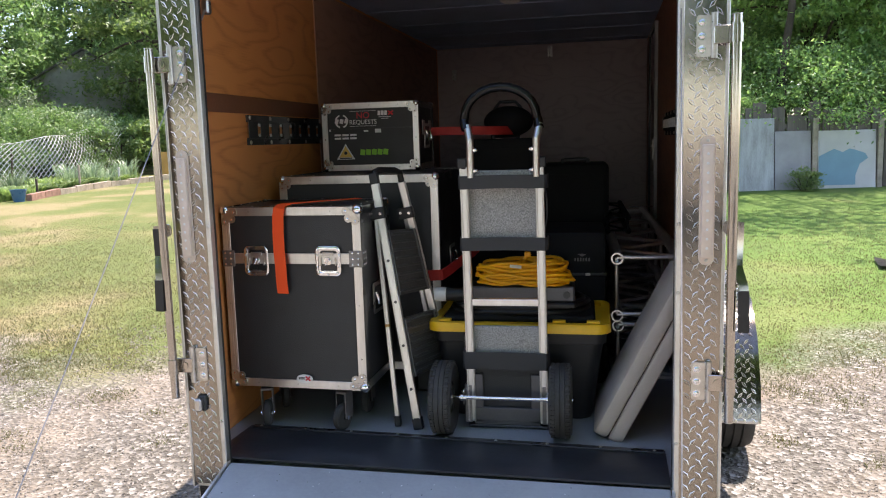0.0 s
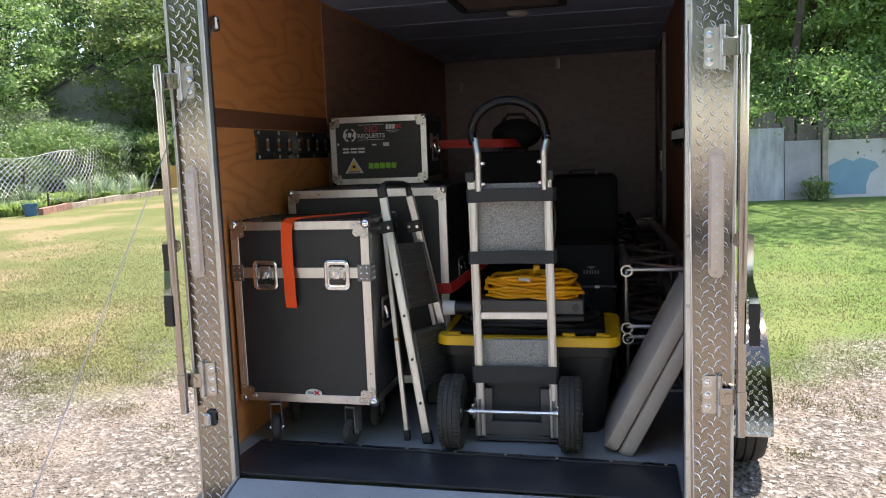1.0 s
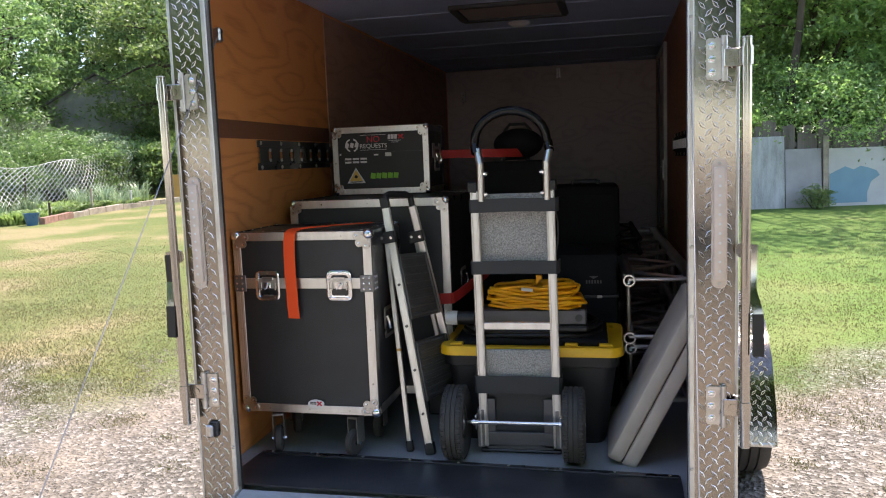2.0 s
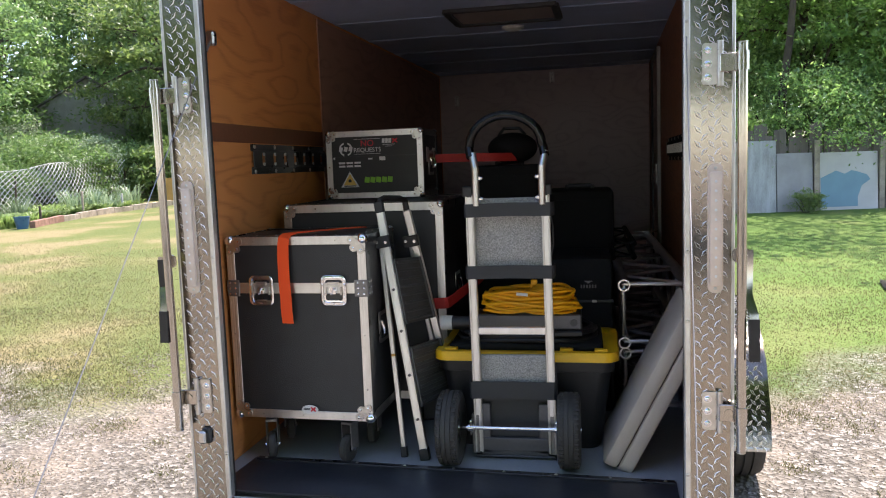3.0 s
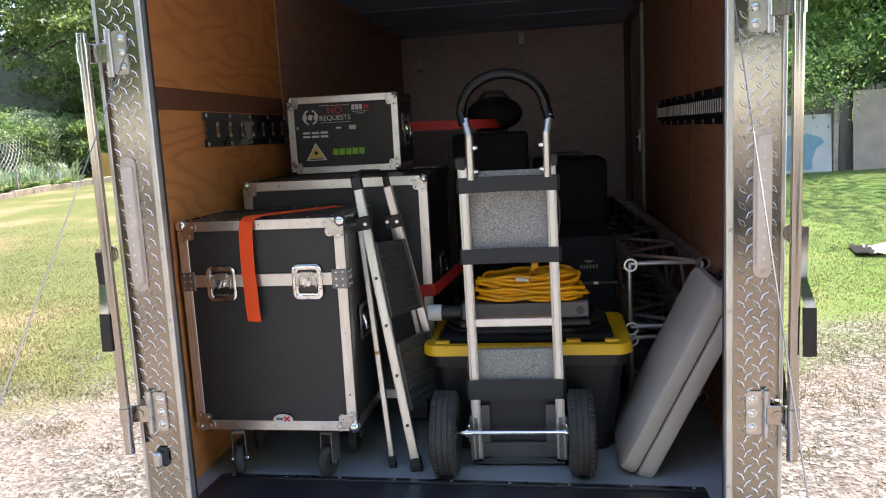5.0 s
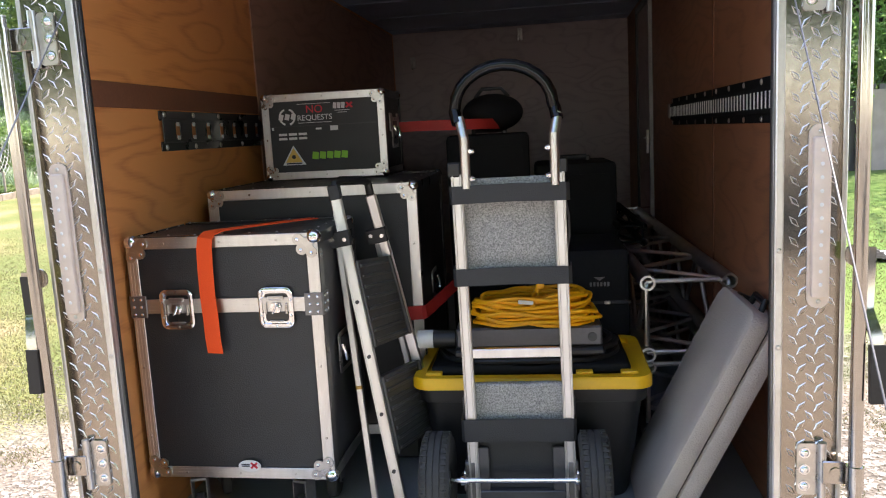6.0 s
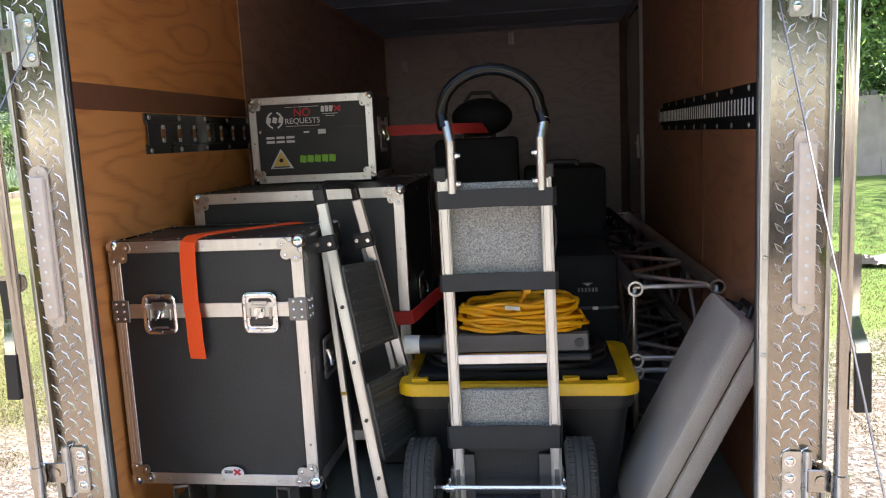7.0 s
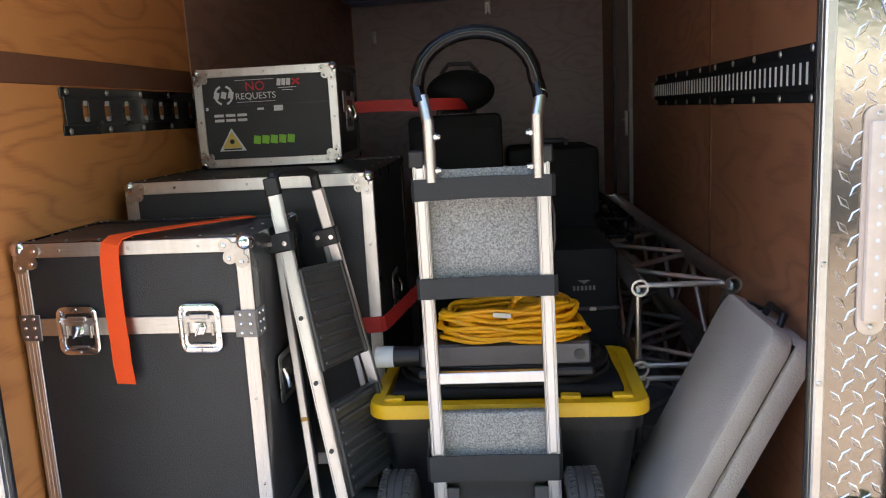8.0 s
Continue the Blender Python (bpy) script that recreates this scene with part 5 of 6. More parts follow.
for k in range(18):
    bm = B()
    lvl, ring = k // 3, k % 3
    rx, ry = 0.172 - 0.013 * ring + rng.uniform(-0.008, 0.008), 0.09 - 0.012 * ring + rng.uniform(-0.006, 0.006)
    ox, oz, ph = rng.uniform(-0.008, 0.008), 0.008 + 0.0152 * lvl, rng.uniform(0, 6)
    n = 44
    pts = []
    for i in range(n):
        a = 2 * math.pi * i / n
        pts.append((ox + rx * math.cos(a), ry * math.sin(a), oz + 0.007 * math.sin(2 * a + ph) + 0.004 * math.sin(5 * a + 2 * ph) + 0.008 * math.cos(a) * (lvl - 2) * 0.3))
    sweep(bm, pts, 0.0062, 8, closed=True)
    part("loop", bm, M_CORD, cord)
for z, s in ((0.03, 0), (0.045, 1), (0.018, 2)):
    bm = B()
    pts = [(0.10, -0.09, z), (0.15, -0.095 + 0.01 * s, z + 0.004), (0.19, -0.07 + 0.02 * s, z - 0.004), (0.212 - 0.012 * s, -0.03, z - 0.012), (0.19, 0.02, z), (0.14, 0.06, z + 0.01)]
    sm = []
    for i in range(len(pts) - 1):
        for f in (0, 0.33, 0.66):
            sm.append(Vector(pts[i]).lerp(Vector(pts[i + 1]), f))
    sweep(bm, sm + [Vector(pts[-1])], 0.0062, 8)
    part("loose_loop", bm, M_CORD, cord)
bm = B()
sweep(bm, [(0.01, -0.095, 0.07), (0.012, -0.07, 0.095), (0.02, -0.05, 0.1), (0.03, -0.05, 0.118)], 0.008, 8)
bx(bm, (0.034, -0.05, 0.124), (0.024, 0.022, 0.02), 0.004)
part("plug_end", bm, M_CORD, cord)
bm = B()
bx(bm, (-0.01, -0.1, 0.083), (0.045, 0.004, 0.012), 0.001, Matrix.Rotation(radians(6), 3, "Y"))
part("tag", bm, M_WHITE, cord, "small paper tag")


# aluminium box trusses along the wall
def truss(x0, x1, z0, z1, y0, y1, r, material, label):
    t = thing("stage_truss", label, "truss", group="stage trusses")
    for x in (x0, x1):
        for z in (z0, z1):
            bm = B()
            pipe(bm, (x, y0, z), (x, y1, z), r, r * 0.26, 20)
            part("chord", bm, material, t)
    b = r * 0.36
    ends = (y0 + 0.035, y1 - 0.035)
    for y in ends:
        for p, q in (((x0, z0), (x1, z0)), ((x0, z1), (x1, z1)), ((x0, z0), (x0, z1)), ((x1, z0), (x1, z1))):
            bm = B()
            rod(bm, (p[0], y, p[1]), (q[0], y, q[1]), b, 10)
            part("end_brace", bm, material, t)
    n = max(2, int((y1 - y0) / 0.24))
    for (p, q) in (((x0, z0), (x0, z1)), ((x1, z0), (x1, z1)), ((x0, z1), (x1, z1)), ((x0, z0), (x1, z0))):
        for i in range(n):
            bm = B()
            ya, yb = ends[0] + (ends[1] - ends[0]) * i / n, ends[0] + (ends[1] - ends[0]) * (i + 1) / n
            a, c = (p, q) if i % 2 else (q, p)
            rod(bm, (a[0], ya, a[1]), (c[0], yb, c[1]), b, 8)
            part("lacing", bm, material, t)


truss(0.62, 0.882, 0.344, 0.588, 0.87, 3.05, 0.0255, M_ALU, "aluminium box truss lying along the wall")
truss(0.625, 0.882, 0.06, 0.293, 0.90, 2.45, 0.0255, M_ALU, "aluminium box truss under another one")
# Soft black: the dark at the back is put into this truss's colour.
truss(0.60, 0.7, 0.628, 0.695, 1.5, 2.4, 0.014, M_SOOT, "smaller truss on top of the stack, the dark around it put in as black")

rodt = thing("steel_rod", "thin bright rod lying across the dark gear", "rod", pose(0.868, 2.95, 0.617))
bm = B()
rod(bm, (-0.078, 0, 0), (0.078, 0, 0.002), 0.0045, 10)
part("shaft", bm, M_CHROME, rodt)
bm = B()
for sx in (-1, 1):
    ball(bm, (sx * 0.078, 0, 0), 0.0055, seg=8)
part("tip", bm, M_STEEL, rodt)

# folded table against the wall
tab = thing("folding_table", "grey plastic folding table, folded in half, leaning on the wall", "folding table", pose(0.557, 0.325, 0.002, 0, 26.9, -1.7))
TW, TL = 0.40, 0.66
for x in (-0.0275, 0.0275):
    bm = B()
    outline, inset = rounded(TW, TL, 0.045, 7), rounded(TW - 0.022, TL - 0.022, 0.036, 7)
    mid = rounded(TW - 0.006, TL - 0.006, 0.043, 7)
    ring = [[bm.verts.new((x + d, TW / 2 + py, TL / 2 + pz)) for py, pz in o] for o, d in ((inset, -0.026), (mid, -0.022), (outline, -0.013), (outline, 0.013), (mid, 0.022), (inset, 0.026))]
    for p, o in zip(ring, ring[1:]):
        for k in range(len(p)):
            bm.faces.new((p[k], p[(k + 1) % len(p)], o[(k + 1) % len(p)], o[k]))
    bm.faces.new(ring[0][::-1])
    bm.faces.new(ring[-1])
    part("table_half", bm, M_TABLE, tab)
bm = B()
bx(bm, (0, TW / 2, TL / 2), (0.004, TW - 0.03, TL - 0.03))
part("fold_gap", bm, M_BLACK, tab, "dark gap between the folded halves")
bm = B()
sweep(bm, [(0.0, 0.13, TL - 0.004), (0.0, 0.135, TL + 0.024), (0.0, 0.235, TL + 0.024), (0.0, 0.24, TL - 0.004)], 0.009, 8)
part("carry_handle", bm, M_BLACK, tab, "black carry handle")
bm = B()
bx(bm, (0.0, 0.30, TL), (0.05, 0.03, 0.012), 0.003)
part("catch", bm, M_BLACK, tab)

# ---- outdoors ----
def ground_z(x, y):
    s = min(max(y - 0.5, 0.0), 45.0)
    return -0.5 + 0.0262 * s + 0.012 * noise.noise(Vector((x * 0.5, y * 0.5, 0)))


def sheet(xs, ys):
    me = bpy.data.meshes.new("ground")
    vs = [(x, y, ground_z(x, y)) for y in ys for x in xs]
    nx = len(xs)
    fs = [(j * nx + i, j * nx + i + 1, (j + 1) * nx + i + 1, (j + 1) * nx + i) for j in range(len(ys) - 1) for i in range(nx - 1)]
    me.from_pydata(vs, [], fs)
    me.materials.append(M_GROUND)
    me.shade_smooth()
    return me


def spread(lo, a, b, hi, n):
    far1 = [lo, lo * 0.5, lo * 0.25, lo * 0.12]
    far2 = [hi * 0.12, hi * 0.25, hi * 0.5, hi]
    return [v for v in far1 if v < a - 1] + list(np.linspace(a, b, n)) + [v for v in far2 if v > b + 1]


ground = tagged(new("ground", sheet(spread(-900, -24, 24, 900, 120), spread(-900, -14, 34, 900, 120))), "gravel drive merging into a patchy sunlit lawn", "ground", kind="structure")


def stones():
    rng = np.random.default_rng(3)
    vs, fs = [], []
    base = np.array([(1, 0, 0), (0, 1, 0), (-1, 0, 0), (0, -1, 0), (0, 0, 1), (0, 0, -1)], float)
    tri = [(0, 1, 4), (1, 2, 4), (2, 3, 4), (3, 0, 4), (1, 0, 5), (2, 1, 5), (3, 2, 5), (0, 3, 5)]
    for (xa, xb, ya, yb, n) in ((-5.2, -0.98, -0.9, 3.6, 30000), (1.0, 4.6, 0.2, 3.3, 18000)):
        for i in range(n):
            x, y = rng.uniform(xa, xb), rng.uniform(ya, yb)
            if y - 0.12 * x + 4.2 * (0.5 + 0.5 * noise.noise(Vector((x * 0.9, y * 0.9, 0.3)))) > 5.2 and rng.random() < 0.8:
                continue
            r = rng.uniform(0.003, 0.0085) * (1 + 0.8 * (rng.random() < 0.07))
            a = rng.uniform(0, 6.28)
            c, s = math.cos(a), math.sin(a)
            p = base * (r * rng.uniform(0.7, 1.4), r * rng.uniform(0.6, 1.0), r * rng.uniform(0.35, 0.7)) + rng.uniform(-0.25, 0.25, (6, 3)) * r
            k = len(vs)
            z = ground_z(x, y) + 0.002
            vs.extend((x + q[0] * c - q[1] * s, y + q[0] * s + q[1] * c, z + q[2]) for q in p)
            fs.extend((k + a1, k + b1, k + c1) for a1, b1, c1 in tri)
    me = bpy.data.meshes.new("gravel")
    me.from_pydata(vs, [], fs)
    me.materials.append(M_STONE)
    return me


tagged(new("gravel", stones()), "loose pale gravel stones on the drive", "gravel", kind="stuff")


def blades(seed, n_left, n_right, h0, h1, material, name, label, thick=0.85):
    """Short blades, thinning out with distance and where the gravel shows."""
    rng = np.random.default_rng(seed)
    vs, fs = [], []
    for side, n in ((-1, n_left), (1, n_right)):
        for i in range(n):
            y = 1.0 + 11.5 * rng.random() ** 1.7
            if rng.random() < (y - 6.0) / 6.5:
                continue
            x = side * (1.25 + ((2.2 + 0.95 * y) if side < 0 else (1.6 + 0.6 * y)) * rng.random())
            q = noise.noise(Vector((x * 0.9, y * 0.9, 0.3)))
            if y - 0.12 * x + 4.2 * (0.5 + 0.5 * q) < 4.8 + rng.normal(0, 0.3) or rng.random() > thick + 0.8 * noise.noise(Vector((x * 0.7, y * 1.1, seed))):
                continue
            z = ground_z(x, y)
            for k in range(2):
                h, a, w = rng.uniform(h0, h1), rng.uniform(0, 6.28), rng.uniform(0.0016, 0.0034) * (1 + 0.06 * y)
                lean, b = rng.uniform(0.2, 0.9) * h, rng.uniform(0, 6.28)
                m = len(vs)
                ox, oy = x + rng.normal(0, 0.02), y + rng.normal(0, 0.02)
                vs.extend(((ox - w * math.sin(a), oy + w * math.cos(a), z), (ox + w * math.sin(a), oy - w * math.cos(a), z), (ox + lean * math.cos(b), oy + lean * math.sin(b), z + h)))
                fs.append((m, m + 1, m + 2))
    me = bpy.data.meshes.new(name)
    me.from_pydata(vs, [], fs)
    me.materials.append(material)
    return tagged(new(name, me), label, "grass", kind="stuff")


blades(5, 80000, 64000, 0.008, 0.024, M_GRASS, "green_grass", "short green lawn grass")
blades(8, 70000, 14000, 0.008, 0.026, M_STRAW, "dry_grass", "dry straw-coloured patches of lawn grass", 0.62)


def weeds():
    """Scattered tufts that come up through the gravel."""
    rng = np.random.default_rng(17)
    vs, fs = [], []
    for c in range(150):
        side = -1 if c < 125 else 1
        cx, cy = side * rng.uniform(1.3, 5.0), (0.3 + 3.0 * rng.random() ** 0.6)
        for k in range(int(rng.uniform(25, 110))):
            x, y = cx + rng.normal(0, 0.07), cy + rng.normal(0, 0.06)
            z, h, a, b = ground_z(x, y), rng.uniform(0.01, 0.026), rng.uniform(0, 6.28), rng.uniform(0, 6.28)
            w, ln, m = rng.uniform(0.002, 0.004), 0.7 * h, len(vs)
            vs.extend(((x - w * math.sin(a), y + w * math.cos(a), z), (x + w * math.sin(a), y - w * math.cos(a), z), (x + ln * math.cos(b), y + ln * math.sin(b), z + h)))
            fs.append((m, m + 1, m + 2))
    me = bpy.data.meshes.new("weeds")
    me.from_pydata(vs, [], fs)
    me.materials.append(M_GRASS)
    return me


tagged(new("weeds", weeds()), "small grass tufts coming up through the gravel", "weeds", kind="stuff")


def crown_mesh(name, seed, clumps, leaves, spread_xyz, clump_r, size, material, drop=0.0):
    """Leaves in clumps at the ends of limbs, with gaps between them."""
    rng = np.random.default_rng(seed)
    vs, fs = [], []
    cs = []
    while len(cs) < clumps:
        p = rng.uniform(-1, 1, 3)
        if 0.25 < np.linalg.norm(p) < 1:
            cs.append(p * spread_xyz)
    per = leaves // clumps
    for c in cs:
        cr = clump_r * rng.uniform(0.6, 1.4)
        pos = rng.normal(0, 1, (per, 3)) * (cr * 0.62, cr * 0.62, cr * 0.26) + c
        nrm = rng.normal(0, 1, (per, 3)) + (0, 0, 0.8)
        for p, nn in zip(pos, nrm):
            nn = nn / np.linalg.norm(nn)
            u = np.cross(nn, rng.normal(0, 1, 3))
            u /= np.linalg.norm(u)
            w = np.cross(nn, u)
            s = size * rng.uniform(0.6, 1.4)
            m = len(vs)
            vs.extend((tuple(p - u * s), tuple(p + w * s * 0.42 - nn * s * 0.1), tuple(p + u * s), tuple(p - w * s * 0.42 - nn * s * 0.1)))
            fs.append((m, m + 1, m + 2, m + 3))
    me = bpy.data.meshes.new(name)
    me.from_pydata(vs, [], fs)
    me.materials.append(material)
    return me, cs


def tree_kind(seed, height, crown_h, spread_xyz, clumps, leaves, size, material, lean=0.0, r=0.16):
    rng = random.Random(seed)
    crown, cs = crown_mesh("crown", seed, clumps, leaves, np.array(spread_xyz), 0.2 * max(spread_xyz) ** 0.8 + 0.2, size, material)
    bm = B()
    n = 10
    tr = [Vector((lean * (i / n) ** 2 + 0.08 * math.sin(i + seed), 0.08 * math.cos(i * 1.3 + seed), crown_h * 1.15 * i / n)) for i in range(n + 1)]
    sweep(bm, tr, [r * (1.25 - 0.95 * i / n) for i in range(n + 1)], 9)
    for c in cs[:: max(1, len(cs) // 16)]:
        end = Vector(c) + Vector((lean, 0, crown_h))
        st = tr[rng.randint(n // 2, n - 1)]
        mid = st.lerp(end, 0.5) + Vector((rng.uniform(-0.3, 0.3), rng.uniform(-0.3, 0.3), 0.35))
        sweep(bm, [st, st.lerp(mid, 0.5) + Vector((0, 0, 0.1)), mid, mid.lerp(end, 0.6), end], [r * 0.42, r * 0.34, r * 0.26, r * 0.17, r * 0.06], 6)
    trunk = mesh_of("trunk", bm, M_BARK, 60)
    return trunk, crown, Matrix.Translation((lean, 0, crown_h))


def plant_tree(kind, x, y, turn, k, label, group):
    trunk, crown, up = kind
    t = thing("tree", label, "tree", Matrix.LocRotScale((x, y, ground_z(x, y) - 0.05), Euler((0, 0, radians(turn))), Vector((k, k, k))), group)
    again("trunk", trunk, t, Matrix())
    again("crown", crown, t, up)
    return t


T_TALL = tree_kind(21, 10, 5.6, (3.3, 3.3, 4.2), 75, 26000, 0.085, M_LEAF)
T_AIRY = tree_kind(33, 9, 5.2, (3.0, 3.0, 3.6), 55, 19000, 0.085, M_LEAF2, 0.8)
T_DUSTY = tree_kind(47, 6, 3.2, (2.4, 2.4, 2.2), 34, 10000, 0.075, M_LEAF3, 0.4, 0.1)
T_OVER = tree_kind(91, 10, 7.6, (4.2, 5.0, 2.3), 50, 6500, 0.085, M_LEAF5, 0.3, 0.085)
T_BRIGHT = tree_kind(35, 9, 5.2, (2.8, 2.8, 3.8), 48, 15000, 0.085, M_LEAF5, 0.5, 0.13)
T_FAR = tree_kind(77, 10, 5.6, (3.3, 3.3, 4.2), 90, 7000, 0.24, M_LEAF)
rng = random.Random(9)
left = ((-22, 22, 1.0, 0), (-17, 29, 1.15, 1), (-26, 29, 1.2, 0), (-31, 24, 1.25, 1), (-21.5, 35, 1.4, 0), (-13, 33, 1.2, 1), (-24, 16.5, 0.85, 1), (-34, 17, 1.2, 0), (-14, 41, 1.6, 0), (-9, 36, 1.3, 0))
for x, y, k, q in left:
    plant_tree((T_TALL, T_AIRY)[q], x, y, rng.uniform(0, 360), k, ("tall leafy tree with a dark full crown", "tall tree with a bright, open crown")[q], "garden trees")
right = ((3.6, 18.2, 0.75, 1), (6.0, 18.0, 0.8, 1), (8.6, 18.4, 0.8, 1), (11, 18.0, 0.9, 0), (1.2, 18.8, 0.85, 1), (4.8, 22, 1.15, 1), (8, 23, 1.2, 0), (12, 23, 1.2, 0), (1.5, 25, 1.3, 1), (6, 29, 1.7, 0), (12, 31, 1.8, 0), (15, 20, 1.0, 1), (0, 33, 1.7, 0), (18, 27, 1.5, 0))
for x, y, k, q in right:
    plant_tree((T_AIRY, T_BRIGHT)[q], x, y, rng.uniform(0, 360), k, ("slender tree with a dark full crown behind the fence", "slender tree with a bright, open crown behind the fence")[q], "fence trees")
for x, y in ((4.9, 16.3), (9.0, 17.0), (1.2, 16.6), (13.5, 17.8)):
    plant_tree(T_OVER, x, y, 180 * rng.randint(0, 1), rng.uniform(0.95, 1.08), "slender tall tree whose crown overhangs the board fence", "fence trees")
for x, y, k in ((-20.5, 20, 0.7), (-22.5, 25, 0.75), (-18.6, 24.5, 0.55), (-25, 21, 0.8)):
    plant_tree(T_DUSTY, x, y, rng.uniform(0, 360), k, "small grey-green tree over the garden fence", "small trees")
for x, y, k in ((-46, 46, 2.1), (-36, 52, 2.1), (-26, 50, 2.0), (-17, 54, 2.0), (-52, 34, 2.0), (4, 40, 1.9), (14, 42, 2.0), (24, 36, 1.9), (-41, 38, 1.9), (9, 34, 1.5)):
    plant_tree(T_FAR, x, y, rng.uniform(0, 360), k, "distant tree in the far wood", "far trees")
# Unseen trees behind the camera, added to darken what the metal posts reflect.
for x, y, k in ((-12, -17, 1.3), (-5, -19, 1.4), (3.6, -10, 1.2), (9, -12, 1.3), (16, -14, 1.3), (-18, -11, 1.3)):
    plant_tree(T_FAR, x, y, rng.uniform(0, 360), k, "unseen leafy tree behind the camera, added to darken reflections", "drive trees")


# shrubs under the trees
S_DARK, _ = crown_mesh("leaves", 61, 46, 17000, np.array((1.5, 1.1, 0.75)), 0.36, 0.031, M_LEAF)
S_LIGHT, _ = crown_mesh("leaves", 67, 30, 3600, np.array((0.8, 0.7, 0.7)), 0.3, 0.06, M_LEAF2)
S_MID, _ = crown_mesh("leaves", 71, 40, 12000, np.array((1.5, 1.1, 0.75)), 0.36, 0.031, M_LEAF5)
bm = B()
for i in range(9):
    a = i * 0.7
    sweep(bm, [(0, 0, -0.9), (0.3 * math.cos(a), 0.3 * math.sin(a), -0.4), (0.8 * math.cos(a), 0.7 * math.sin(a), 0.2)], [0.03, 0.022, 0.008], 5)
S_STEM = mesh_of("stems", bm, M_BARK)


def shrub(x, y, k, mesh, label, up=0.8):
    t = thing("shrub", label, "shrub", Matrix.LocRotScale((x, y, ground_z(x, y) + up * k), Euler((0, 0, rng.uniform(0, 6))), Vector((k, k, k))), "shrubs")
    again("stems", S_STEM, t, Matrix())
    again("leaves", mesh, t, Matrix())


for i in range(13):
    f = i / 12
    shrub(-19.4 - 0.5 * (i % 3) + 0.6 * f, 12.5 + 14 * f, rng.uniform(1.3, 1.9), S_DARK, "dense dark green shrub under the trees")
for x, y in ((-20.6, 33.0), (-18.6, 32.0), (-16.4, 33.5), (-14.4, 32.5), (-12.4, 33.2), (-23.4, 36.5), (-19.2, 36.5), (-26.4, 35.5)):
    shrub(x, y, 2.6, S_DARK, "tall dark undergrowth at the edge of the wood")
for x, y, k in ((-16.0, 26.2, 1.5), (-14.4, 26.6, 1.4), (-17.9, 24.2, 1.2)):
    shrub(x, y, k, S_LIGHT, "bright green leafy shrub by the garden fence")
for x, y, k in ((3.0, 15.9, 1.3), (5.0, 16.3, 1.4), (6.2, 16.4, 1.3), (7.6, 16.7, 1.4), (9.4, 17.1, 1.5), (11.6, 17.5, 1.5), (1.0, 15.6, 1.4), (13.8, 17.9, 1.5)):
    shrub(x, y, k, S_MID if int(x) % 4 else S_DARK, "leafy undergrowth behind the board fence", 1.35)
shrub(4.95, 14.5, 0.36, S_LIGHT, "low leafy weed at the foot of the fence", 0.55)

# garden bed with its edging
bed = thing("garden_edging", "low edging of old timbers and bricks round a flower bed", "edging")
n = 9


def edge_x(y):
    """The bed's edge bows away from the lawn in the middle."""
    return -13.95 + 0.6 * ((y - 18.6) / 3.6) ** 2


for i in range(n):
    y0, y1 = 15.1 + 0.86 * i, 15.1 + 0.86 * (i + 1) - 0.03
    x0, x1 = edge_x(y0), edge_x(y1)
    bm = B()
    a, b = Vector((x0, y0, ground_z(x0, y0) + 0.07)), Vector((x1, y1, ground_z(x1, y1) + 0.07 + 0.02 * math.sin(i * 2.1)))
    d = (b - a).normalized()
    channel(bm, a, b, 0.14, 0.2 - 0.012 * (i % 3), (1, 0, 0))
    part("timber" if i > 1 else "brick_course", bm, M_TIMBER if i > 1 else M_BRICK, bed)
pot = thing("blue_pot", "blue glazed pot at the corner of the flower bed", "pot", pose(-13.55, 14.95, ground_z(-13.55, 14.95)))
bm = B()
lathe(bm, [(0.13, 0), (0.19, 0.3), (0.2, 0.31), (0.175, 0.31), (0.12, 0.03)], Matrix(), 24)
part("body", bm, M_BLUE, pot)
for x, y, h, c in ((-14.1, 18.2, 0.75, M_TIMBER), (-14.1, 20.2, 0.55, M_PANELW), (-13.9, 16.1, 0.5, M_BARK)):
    st = thing("garden_stake", "thin wooden stake in the flower bed", "stake", pose(x, y, ground_z(x, y)))
    bm = B()
    bx(bm, (0, 0, h / 2), (0.06, 0.05, h), 0.01)
    part("post", bm, c, st)


def tuft(seed, n, h, w, material, spread_r, droop):
    """Strap-leaved clump."""
    rng = np.random.default_rng(seed)
    vs, fs = [], []
    for i in range(n):
        a, r = rng.uniform(0, 6.28), rng.uniform(0, spread_r)
        x, y = r * math.cos(a), r * math.sin(a)
        b = a + rng.normal(0, 0.6)
        hh = h * rng.uniform(0.6, 1.1)
        ln = droop * hh * rng.uniform(0.4, 1.2)
        ww = w * rng.uniform(0.7, 1.3)
        m = len(vs)
        for f in (0, 0.4, 0.75, 1.0):
            cx, cy, cz = x + ln * f * f * math.cos(b), y + ln * f * f * math.sin(b), hh * (f - 0.35 * droop * f * f * f)
            k = ww * (1 - 0.85 * f)
            vs.extend(((cx - k * math.sin(b), cy + k * math.cos(b), cz), (cx + k * math.sin(b), cy - k * math.cos(b), cz)))
        for j in range(3):
            fs.append((m + 2 * j, m + 2 * j + 1, m + 2 * j + 3, m + 2 * j + 2))
    me = bpy.data.meshes.new("leaves")
    me.from_pydata(vs, [], fs)
    me.materials.append(material)
    return me


TUFTS = (tuft(1, 90, 0.75, 0.022, M_LEAF3, 0.35, 0.5), tuft(2, 150, 0.42, 0.055, M_LEAF4, 0.45, 1.1), tuft(3, 170, 0.5, 0.03, M_LEAF2, 0.5, 0.9))
